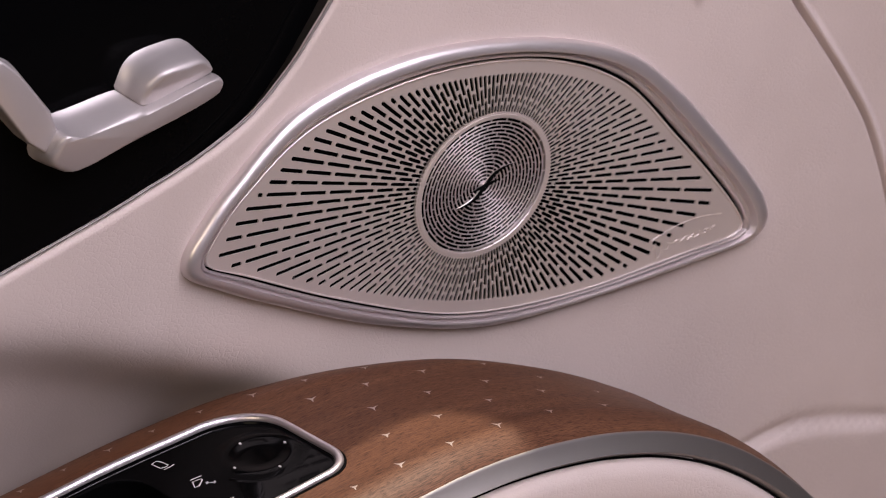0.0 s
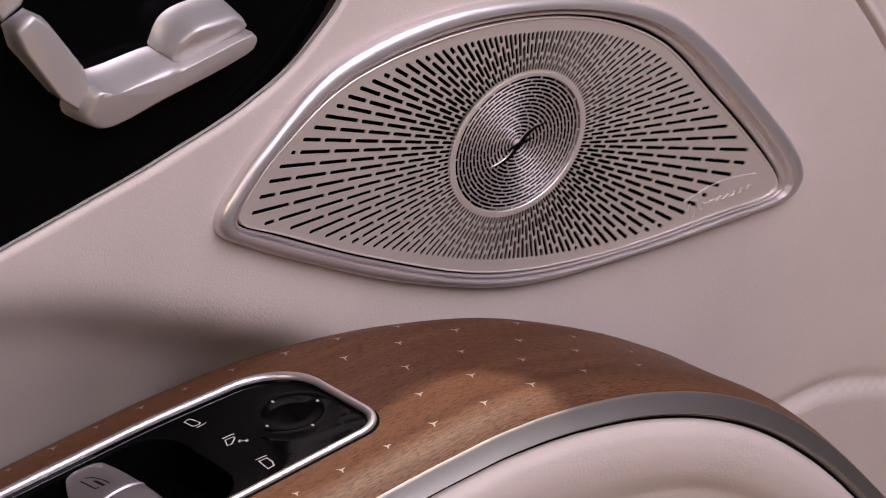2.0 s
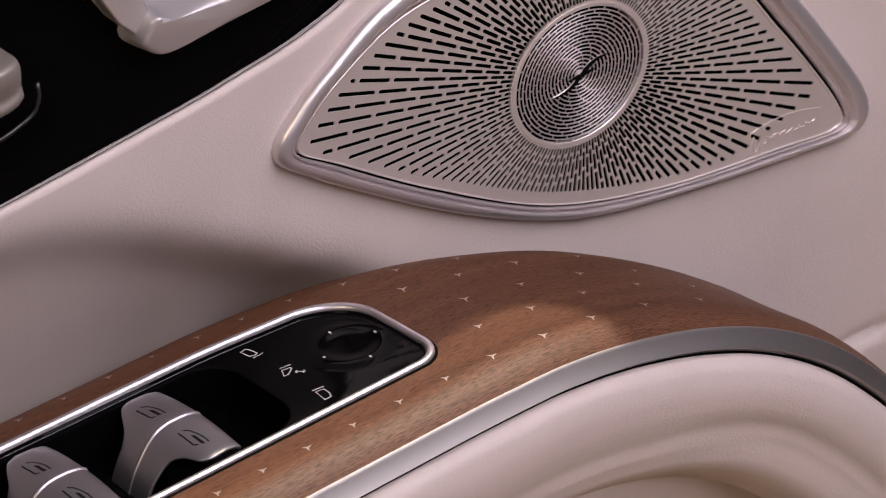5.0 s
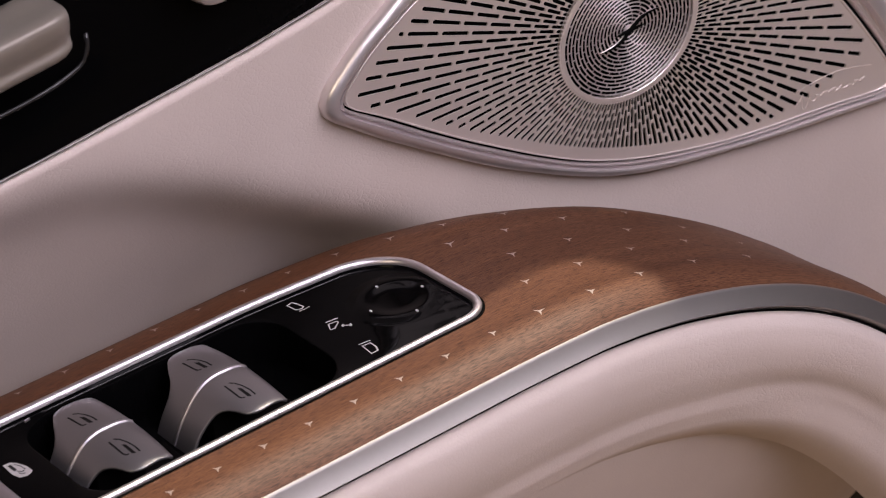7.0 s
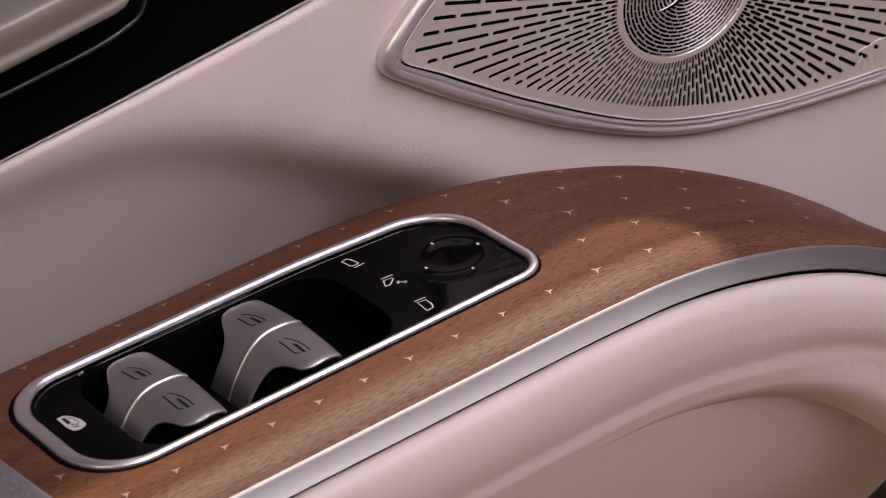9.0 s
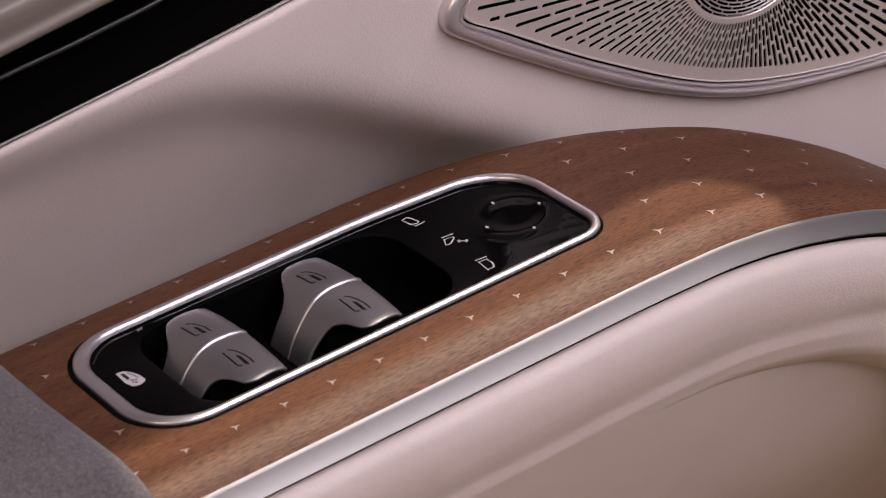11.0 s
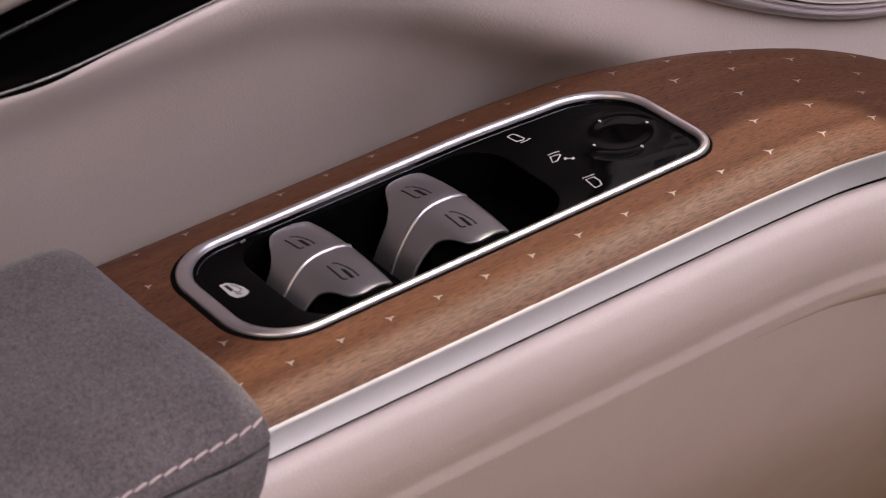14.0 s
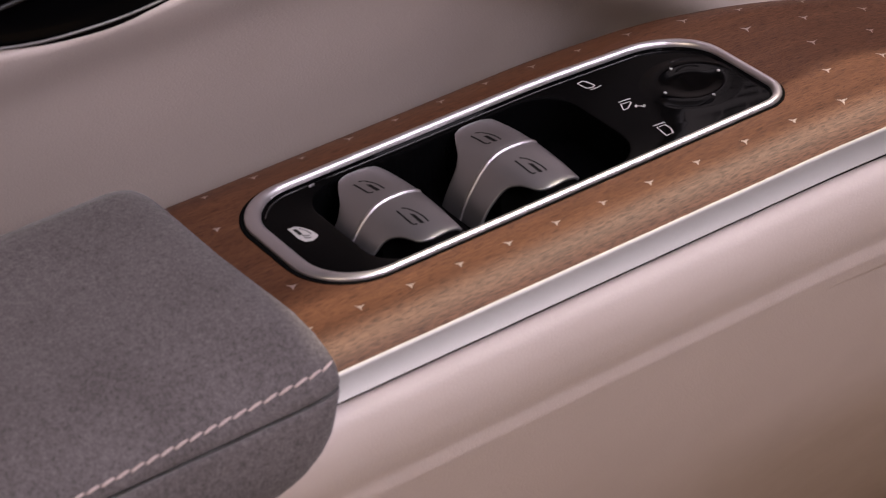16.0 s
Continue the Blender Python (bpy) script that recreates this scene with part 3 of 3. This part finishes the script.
def build_speaker_disc(speaker, at):
    radius = 33.4
    # local frame of the disc: its own axis is y
    cx, cz = CENTRE
    base = at(0, 0, 0)

    def p(r, a, h):
        x, z = 0.985 * r * math.cos(a) - 2.35, 0.88 * r * math.sin(a) + 1.1
        return (x, -h - 0.08 * x - 0.05 * z, z)

    count = 96
    rings = [[p(r, 2 * math.pi * k / count, h) for k in range(count)] for r, h in ((33.5, 0.5), (33.5, 2.6), (33.35, 2.8), (31.75, 2.8), (31.55, 2.6), (31.55, 0.0))]
    v, f = loft(rings)
    ring = mesh_object("disc_ring", v, f, GRILLE, speaker)
    ring.location = Vector(base) * MM
    ring.data.set_sharp_from_angle(angle=radians(40))
    verts, faces, index = [], [], {}

    def h(r):
        return 2.6 - 0.8 * (1 - r / 31)

    def corner(r, k, drop=0.0):
        key = (round(r, 3), k % 240, drop)
        if key not in index:
            index[key] = len(verts)
            verts.append(p(r, 2 * math.pi * (k % 240) / 240, h(r) - drop))
        return index[key]

    # 17 rings of slots; the bridges step on from ring to ring into spirals
    first, width = 1.7, 1.752
    for b in range(17):
        r0, r1, r2 = (round(first + width * (b + q), 3) for q in (0, 0.34, 1))
        span, bridge = (10, 1) if r0 > 13 else (20, 2)
        for k in range(240):
            faces.append((corner(r0, k), corner(r1, k), corner(r1, k + 1), corner(r0, k + 1)))
            if (k - 4 * b) % span < bridge:
                faces.append((corner(r1, k), corner(r2, k), corner(r2, k + 1), corner(r1, k + 1)))
            else:
                faces.append((corner(r1, k), corner(r1, k + 1), corner(r1, k + 1, 0.25), corner(r1, k, 0.25)))
                faces.append((corner(r2, k), corner(r2, k + 1), corner(r2, k + 1, 0.25), corner(r2, k, 0.25)))
    for k in range(240):
        faces.append((corner(31.484, k), corner(31.9, k), corner(31.9, k + 1), corner(31.484, k + 1)))
    faces.append(tuple(corner(first, k) for k in range(240)))
    plate = mesh_object("disc_plate", verts, faces, DISC, speaker, "spun aluminium disc with rings of slots", smooth=False)
    plate.location = Vector(base) * MM
    # s-shaped plain ornament with a dark crossed core
    wave = lambda q: 5.3 * math.tanh(2.3 * q / 14.5)  # noqa: E731
    for name, lo, hi, fat, rise, flip, material in (("disc_ornament", -15.2, 15.2, 0.55, 2.2, 0.96, GRILLE), ("ornament_core", -14.0, 14.0, 0.62, 2.7, 1.0, MATT), ("ornament_cross", -7.0, 7.0, 0.6, 2.7, 0.15, MATT)):
        pts = [(q - 2.35, -rise - 0.03 * abs(q) - 0.08 * q, flip * wave(q) + 1.1) for q in np.linspace(lo, hi, 25)]
        v, f = tube(pts, lambda t, fat=fat: 0.15 + fat * math.sin(math.pi * t), 8)
        bar = mesh_object(name, v, f, material, speaker)
        bar.location = Vector(base) * MM


build_door_card()
build_black_panel()
WOOD = build_wood()
build_metal_trim()
build_lower_pad()
build_cushion()
build_speaker()


def polygon_radius(points, centre):
    """Radius of a closed polygon round a centre, by angle."""
    pts = [Vector(p) - Vector(centre) for p in points]
    dense = [a.lerp(b, t / 12) for a, b in zip(pts, pts[1:] + pts[:1]) for t in range(12)]
    table = sorted((math.atan2(p.y, p.x), p.length) for p in dense)
    return lambda a: float(np.interp((a + math.pi) % (2 * math.pi) - math.pi, [t[0] for t in table], [t[1] for t in table], period=2 * math.pi))


PLATE_Z = -1.0


def ribbon(points, width, height, closed=False):
    """A flat printed line along points; height(x, y) gives the surface."""
    pts = [Vector((p[0], p[1])) for p in points]
    n, verts, faces = len(pts), [], []
    for i, p in enumerate(pts):
        a = pts[i - 1] if i or closed else p
        b = pts[(i + 1) % n] if i < n - 1 or closed else p
        d0, d1 = (p - a), (b - p)
        d = ((d0.normalized() if d0.length else d1.normalized()) + (d1.normalized() if d1.length else d0.normalized()))
        d = d.normalized() if d.length > 1e-6 else d1.normalized()
        side = Vector((-d.y, d.x)) * width / 2
        for q in (p - side, p + side):
            verts.append((q.x, q.y, height(q.x, q.y)))
    for i in range(n if closed else n - 1):
        k = (i + 1) % n
        faces.append((2 * i, 2 * k, 2 * k + 1, 2 * i + 1))
    return verts, faces


def joined(pieces):
    verts, faces = [], []
    for v, f in pieces:
        n = len(verts)
        verts += v
        faces += [tuple(i + n for i in face) for face in f]
    return verts, faces


def filled(points, height):
    return [(x, y, height(x, y)) for x, y in points], [tuple(range(len(points)))]


def on_plate(x, y):
    return PLATE_Z + 0.06


def build_switch_panel():
    panel = thing("switch_panel", "black window switch panel framed in satin chrome", "switch panel")
    # Matt black ring drawn in as the shadow line between veneer and bezel.
    rings = [[(x, y, z) for x, y in panel_outline(f)] for f, z in ((-0.28, -2.0), (-0.28, 0.25), (0.06, 0.35), (0.06, -2.0))]
    v, f = loft(rings)
    mesh_object("bezel_gap_shade", v, f, MATT, panel, smooth=False)
    rings = [[(x, y, z) for x, y in panel_outline(f)] for f, z in ((0.0, -3), (0.01, 0.7), (0.07, 1.25), (0.2, 1.6), (0.42, 1.75), (0.66, 1.55), (0.86, 0.9), (0.97, 0.0), (1.0, -0.6))]
    v, f = loft(rings)
    mesh_object("bezel", v, f, FRAME, panel)
    # black fascia round the well of the window switches
    centre = (-86, 3)
    outer = polygon_radius(panel_outline(0.97), centre)
    inner = polygon_radius(rounded_rect(-140, -38, -25.0, 27.8, (14, 13, 12, 16), 10), centre)
    count = 540
    angles = [2 * math.pi * k / count for k in range(count)]

    def ring(radius, z):
        return [(centre[0] + radius(a) * math.cos(a), centre[1] + radius(a) * math.sin(a), z) for a in angles]

    rings = [ring(outer, -0.35), ring(lambda a: outer(a) - 0.5, -0.4), ring(lambda a: outer(a) - 1.0, PLATE_Z), ring(lambda a: inner(a) + 1.2, PLATE_Z), ring(lambda a: inner(a) + 0.3, PLATE_Z - 0.4), ring(inner, PLATE_Z - 1.4), ring(inner, -17), ring(lambda a: inner(a) * 0.05, -17)]
    v, f = loft(rings)
    mesh_object("fascia", v, f, BLACK, panel).data.set_sharp_from_angle(angle=radians(40))
    # mirror adjuster: a low rounded cushion with a dished centre
    rings = []
    for r, h in ((17.5, 0.0), (16.0, 0.15), (14.2, 0.6), (12.6, 0.85), (10.6, 0.75), (8.6, 0.2), (5.5, 0.02), (0.2, 0.0)):
        rings.append([(r * (1.05 * math.cos(a)) + 0.5, r * (0.98 * math.sin(a)) + 1.0, PLATE_Z + h + 0.05) for a in (2 * math.pi * k / 64 for k in range(64))])
    v, f = loft(rings, False, True)
    mesh_object("mirror_adjuster", v, f, BLACK, panel)
    for x, y in ((11.5, 0), (-11.5, 0), (0, 11.5), (0, -11.5)):
        rings = [[(x + 0.5 * math.cos(a), y + 0.7 * math.sin(a), z) for a in (2 * math.pi * k / 12 for k in range(12))] for z in (PLATE_Z + 0.6, PLATE_Z + 1.05)]
        v, f = loft(rings, False, True)
        mesh_object("white_dot", v, f, WHITE, panel, smooth=False)
    # printed mirror symbols: closed outlines and open strokes
    symbols = (
        ([(-29.3, 25.6), (-27.0, 26.0), (-26.2, 24.6), (-25.5, 20.9), (-26.6, 20.3), (-28.8, 21.0)], [[(-28.5, 19.3), (-25.8, 19.2), (-23.9, 19.5)]]),
        ([(-26.5, 5.0), (-23.2, 4.5), (-23.2, 3.6), (-26.4, 1.3), (-28.1, 1.6)], [[(-26.5, 6.5), (-22.6, 6.2), (-21.8, 5.8)], [(-23.6, 1.0), (-21.0, -1.2)], [(-22.6, 1.3), (-23.6, 1.0), (-23.7, -0.1)], [(-20.8, -0.1), (-21.0, -1.2), (-22.0, -1.4)]]),
        ([(-26.7, -14.7), (-23.5, -15.1), (-23.6, -18.4), (-24.7, -20.7), (-27.4, -20.8)], [[(-27.1, -13.2), (-23.2, -13.6), (-22.5, -13.9)]]),
    )
    for outline_points, strokes in symbols:
        v, f = joined([ribbon(outline_points, 0.62, on_plate, True)] + [ribbon(stroke, 0.55, on_plate) for stroke in strokes])
        mesh_object("mirror_symbol", v, f, WHITE, panel, smooth=False)
    lock = [(-152.9, 12.8), (-150.4, 12.6), (-148.7, 10.5), (-147.4, 7.1), (-147.2, 3.6), (-148.4, 2.4), (-150.2, 2.0), (-152.3, 2.8), (-153.2, 5.8)]
    v, f = filled(lock, on_plate)
    symbol = mesh_object("lock_symbol", v, f, WHITE, panel, smooth=False)
    above = lambda x, y: on_plate(x, y) + 0.05  # noqa: E731
    marks = [filled([(-152.0, 11.5), (-150.8, 11.2), (-150.6, 7.4), (-151.9, 7.0)], above), ribbon([(-149.9, 10.7), (-148.9, 8.4), (-148.5, 5.6)], 0.35, above),
             ribbon([(-151.2, 6.6), (-150.0, 5.2), (-149.2, 5.4)], 0.6, above), ribbon([(-151.4, 5.2), (-150.4, 4.0), (-149.6, 3.9)], 0.5, above)]
    v, f = joined(marks)
    mesh_object("lock_figure", v, f, ENGRAVED, symbol, smooth=False)
    # raised bead along the rear edge of the fascia, broken by the catch
    rim = [p for p in panel_outline(1.0) if p[1] > 15]
    for lo, hi in ((-156, -134), (-131, 0)):
        pts = [(x + 0.4 * (x < -145), y - 1.7, PLATE_Z + 0.1) for x, y in sorted(rim) if lo < x < hi]
        v, f = tube(pts, 0.30, 6)
        mesh_object("fascia_bead", v, f, SEAM, panel)
    # small catch at the rear corner of the well
    v, f = tube([(-134.6, 29.4, PLATE_Z + 0.2), (-132.6, 29.8, PLATE_Z + 0.3)], 0.45, 6)
    mesh_object("catch", v, f, FRAME, panel)
    return panel


def build_window_switch():
    """A pair of window rockers that share a bright dividing strip; its front edge is at x = 0."""
    switch = thing("window_switch", "pair of grey metallic window rocker switches in a black well", "window switch", "window switches")
    run = [(0, -0.1), (-1.5, 0.95), (-3.7, 1.65), (-7.1, 2.25), (-11.7, 2.35), (-15.7, 1.7), (-18.9, 0.3), (-22, -2.3), (-25.5, -6.3), (-29.2, -11.4), (-32.1, -17.3)]
    far = [26.4, 27.1, 27.3, 27.3, 27.3, 26.6, 22.6, 17.0, 14.2, 13.6, 13.6]
    near = [-21.2, -21.3, -21.4, -21.8, -22.2, -20.6, -14.2, -10.2, -8.7, -7.9, -7.8]
    fine = 4
    s_of = list(range(len(run)))
    rx, rz = smooth_table(s_of, [p[0] for p in run]), smooth_table(s_of, [p[1] for p in run])
    rf, rn = smooth_table(s_of, far), smooth_table(s_of, near)
    steps = np.linspace(0, len(run) - 1, (len(run) - 1) * fine + 1)

    def crown(y):
        return -2.6 * ((y - 2.7) / 25) ** 2

    for side in (1, -1):
        verts, cols = [], 12
        for s in steps:
            edge = rf(s) if side > 0 else rn(s)
            for c in range(cols):
                y = 2.7 + side * 0.7 + (edge - 2.7 - side * 0.7) * c / (cols - 1)
                verts.append((rx(s), y, rz(s) + crown(y)))
        ob = mesh_object("rocker", verts, grid_faces(len(steps), cols), PADDLE, switch)
        solid = ob.modifiers.new("thickness", "SOLIDIFY")
        solid.thickness, solid.offset = 0.0011, 1 if side < 0 else -1
        bevel = ob.modifiers.new("edges", "BEVEL")
        bevel.width, bevel.segments, bevel.limit_method, bevel.angle_limit = 0.00035, 2, "ANGLE", radians(50)
        ob.data.set_sharp_from_angle(angle=radians(60))
        # engraved window figure

        def on_rocker(x, y):
            order = np.interp(-x, [-p[0] for p in run], s_of)
            return rz(float(order)) + crown(y) + 0.10

        ox, oy = (0, 0) if side > 0 else (1.2, -23.6)
        strokes = [[(-15.0, 18.8), (-14.9, 15.0), (-14.8, 10.6), (-14.4, 9.8), (-13.4, 9.3)], [(-13.1, 18.9), (-11.6, 17.4), (-10.4, 14.4), (-9.8, 11.4), (-9.8, 8.4)]]
        bars = [[(-12.7, 15.0), (-11.5, 13.8), (-11.2, 8.4), (-12.5, 9.0)]]
        v, f = joined([ribbon([(x + ox, y + oy) for x, y in st], 0.6, on_rocker) for st in strokes] + [filled([(x + ox, y + oy) for x, y in b], on_rocker) for b in bars])
        mesh_object("engraved_symbol", v, f, ENGRAVED, ob, smooth=False)
    pts = [(rx(s), 2.7, rz(s) + 0.15) for s in steps]
    verts = [(x + dx, y + dy, z + dz) for x, y, z in pts for dy, dz, dx in ((-0.75, -1.5, 0), (-0.6, 0.25, 0), (0, 0.42, 0), (0.6, 0.25, 0), (0.75, -1.5, 0))]
    mesh_object("dividing_strip", verts, grid_faces(len(pts), 5), FRAME, switch)
    # dark core under the rockers
    core = box(-21, -2.5, -6, 12, -17, -5, 1.0)
    part("switch_body", core, MATT, switch)
    return switch


def build_inlays():
    """Three-armed metal inlays in the veneer."""
    spots = [(-177 + 18.05 * k + 0.34 * max(0, k - 6) ** 2, -39.3 - 0.25 * k) for k in range(11)]
    spots += [(30, -42), (53, -43), (77, -42), (104, -41), (133, -40), (40, -23), (64, -24), (90, -23), (118, -22), (148, -21), (50, -4), (75, -6), (103, -7), (132, -6), (38, 17), (61, 13), (87, 11), (117, 9.8), (25, 36), (46, 31), (71, 26)]
    spots += [(-16 - 18.5 * k, 43.2 if k < 1 else 44.8 if k < 2 else 46.6) for k in range(9)] + [(4, 41), (-171, 26), (-169, -17)]
    shapes = {}
    for n, (x, y) in enumerate(spots):
        arms, size = [], (2.35 if x > 20 else 1.95) * (1.0 + 0.12 * math.sin(3.1 * n))
        verts, faces = [], []
        for k in range(6):
            a = radians(60 * k + 8 + 3 * math.sin(n))
            r = size if k % 2 == 0 else 0.56
            verts.append((x + r * math.cos(a), y + r * math.sin(a)))
        verts = [(px, py, wood_z(px, py) + 0.10) for px, py in verts] + [(x, y, wood_z(x, y) + 0.16)]
        faces = [(k, (k + 1) % 6, 6) for k in range(6)]
        mesh_object("inlay", verts, faces, INLAY, WOOD, smooth=False)


def prism(front, back, y0, y1, rounds=2):
    """A rounded solid between a front and a back outline (x, z) with equal counts."""
    for _ in range(rounds):
        front, back = ([(a[0] * u + b[0] * (1 - u), a[1] * u + b[1] * (1 - u)) for a, b in zip(o, o[1:] + o[:1]) for u in (0.8, 0.2)] for o in (front, back))
    cx, cz = (sum(p[k] for p in front) / len(front) for k in (0, 1))
    bottom, top = min(p[1] for p in front), max(p[1] for p in front)
    rings = [[(x, y1, z) for x, z in back]]
    for t, inset in ((0.5, 0.0), (0.8, 0.0), (0.9, 0.35), (0.96, 0.9), (0.99, 1.7), (1.0, 2.6)):
        ring = []
        for f, b in zip(front, back):
            x, z = b[0] + (f[0] - b[0]) * t, b[1] + (f[1] - b[1]) * t
            d = math.hypot(x - cx, z - cz)
            k = 1 - min(0.6, inset / d)
            under = (top - z) / (top - bottom)
            ring.append((cx + (x - cx) * k, y1 + (y0 + 6 * under - y1) * t, cz + (z - cz) * k))
        rings.append(ring)
    return loft(rings, True, True)


def build_seat_control():
    control = thing("seat_control", "seat-shaped satin silver adjustment switches on glossy black", "seat control")
    switches = (
        ("seat_cushion_switch", [(-46, 121), (-37, 113), (-27, 113), (26, 121), (28.5, 126), (25, 130.2), (-4, 126), (-9, 128.2), (-35, 126.5), (-40.5, 131)],
         [(-48, 122), (-38, 113), (-27, 113), (26, 121), (28.5, 126), (25, 131), (-4, 130), (-9, 132.5), (-34, 132), (-40, 134)], 32, 48),
        ("thigh_support_switch", [(-6.5, 125.5), (-5.5, 133.5), (1, 140.5), (18, 138.8), (22.5, 135.5), (26, 129.8)], [(-11, 130), (-4.5, 141), (2, 143.5), (19, 143), (25, 138), (28, 131)], 31, 48),
        ("backrest_switch", [(-46.5, 121.5), (-37.5, 131), (-58.5, 166.5), (-68.5, 160)], [(-46, 123), (-35, 133), (-52, 162.5), (-67, 158)], 32, 48),
        ("headrest_switch", [(-70, 162), (-58.5, 168.5), (-56, 189), (-73, 189)], [(-68, 160), (-52, 164.5), (-49, 186), (-71, 189)], 32, 48),
    )
    for name, front, back, y0, y1 in switches:
        v, f = prism(front, back, y0, y1, 1 if "rest" in name else 2)
        mesh_object(name, v, f, SILVER, control)


def build_door_handle():
    handle = thing("inner_release_lever", "satin silver inner door release handle in a black recess", "door handle")
    lean = Matrix.Translation((-94, 0, 130)) @ Matrix.Rotation(radians(-6.8), 4, "Y")
    section = closed_curve([(44, -9, 0), (30, -9.6, 0), (26, -8.2, 0), (24.4, -5.6, 0), (24.8, -3.4, 0), (24.4, -1.6, 0), (22.2, 3.0, 0), (20.8, 7.8, 0), (22.4, 10.2, 0), (30, 10.8, 0), (44, 10, 0)], 66)
    rings = []
    for x, size in ((-190, 1.0), (-9, 1.0), (-5, 0.96), (-2, 0.86), (-0.5, 0.7), (0.0, 0.5)):
        rings.append([tuple(lean @ Vector((x, 44 - (44 - p.x) * size, p.y * 0.92 * (0.25 + 0.75 * size) - 0.4))) for p in section])
    v, f = loft(rings, True, True)
    mesh_object("lever", v, f, LEVER, handle)
    run = smooth_table([0, 100, 136, 156, 177, 187, 198, 207], [85, 94, 98.4, 100, 102.2, 103.3, 105.2, 108])
    knots = [(x - 294, 42, run(x)) for x in np.arange(0, 206, 3.0)] + [(-86.5, 42, 108.3), (-84.4, 42, 110), (-82.8, 42, 112.4), (-82, 42, 115.5), (-82.2, 42, 119)]
    v, f = tube(knots, 0.8, 8)
    mesh_object("recess_rim", v, f, SEAM, handle)


def build_cabin():
    """Unseen dark lining that closes the place; its roof is cut to shape the sunlight."""
    lining = []
    for name, b in (("wall_left", (-1300, 1300, 170, 190, -700, 1000)), ("wall_right", (-1300, 1300, -1420, -1400, -700, 1000)), ("wall_rear", (-1320, -1300, -1420, 400, -700, 1000)), ("wall_front", (1300, 1320, -1420, 400, -700, 1000)), ("floor", (-1320, 1320, -1420, 400, -720, -700))):
        ob = part(name, box(*b), FLOOR_BOUNCE if name == "floor" else SHELL, None, smooth=False)
        tagged(ob, "plain beige floor added out of view to bounce warm light" if name == "floor" else "plain dark cabin lining closing the car interior", "cabin lining", kind="structure")
    bm = bmesh.new()
    # Added blocker: this cut edge outlines the sun patch on the veneer.
    brow = [(395, 58), (611, 60), (626, 63.5), (652, 63.5), (664, 60), (672, 52), (676, 41), (679, 28)]
    for corners in ([(-1320, -1420), (1320, -1420), (1320, -1000), (-1320, -1000)], [(-1320, -1000), (-100, -1000), (-100, -250), (-1320, -250)],
                    [(1300, -1000), (1320, -1000), (1320, -250), (1300, -250)], [(-1320, -250), (1320, -250), (1320, 24), (-1320, 24)],
                    [(-1320, 24), (395, 24), (395, 400), (-1320, 400)], [(679, 24), (1320, 24), (1320, 400), (679, 400)],
                    *[[a, b, (b[0], 400), (a[0], 400)] for a, b in zip(brow, brow[1:])]):
        low, high = ([bm.verts.new((x, y, z)) for x, y in corners] for z in (1000, 1020))
        bm.faces.new(low)
        bm.faces.new(high)
        for k in range(4):
            bm.faces.new((low[k], low[(k + 1) % 4], high[(k + 1) % 4], high[k]))
    tagged(part("ceiling", bm, SHELL, None, smooth=False), "unseen dark roof cut to shape the sun patch on the wood", "ceiling", kind="structure")


build_switch_panel()
SWITCH = build_window_switch()
SWITCH.location = Vector((-63.2, 0, 0)) * MM
copy_thing(SWITCH, pose(-0.1091, 0, 0.0))
build_seat_control()
build_door_handle()
build_inlays()
build_cabin()
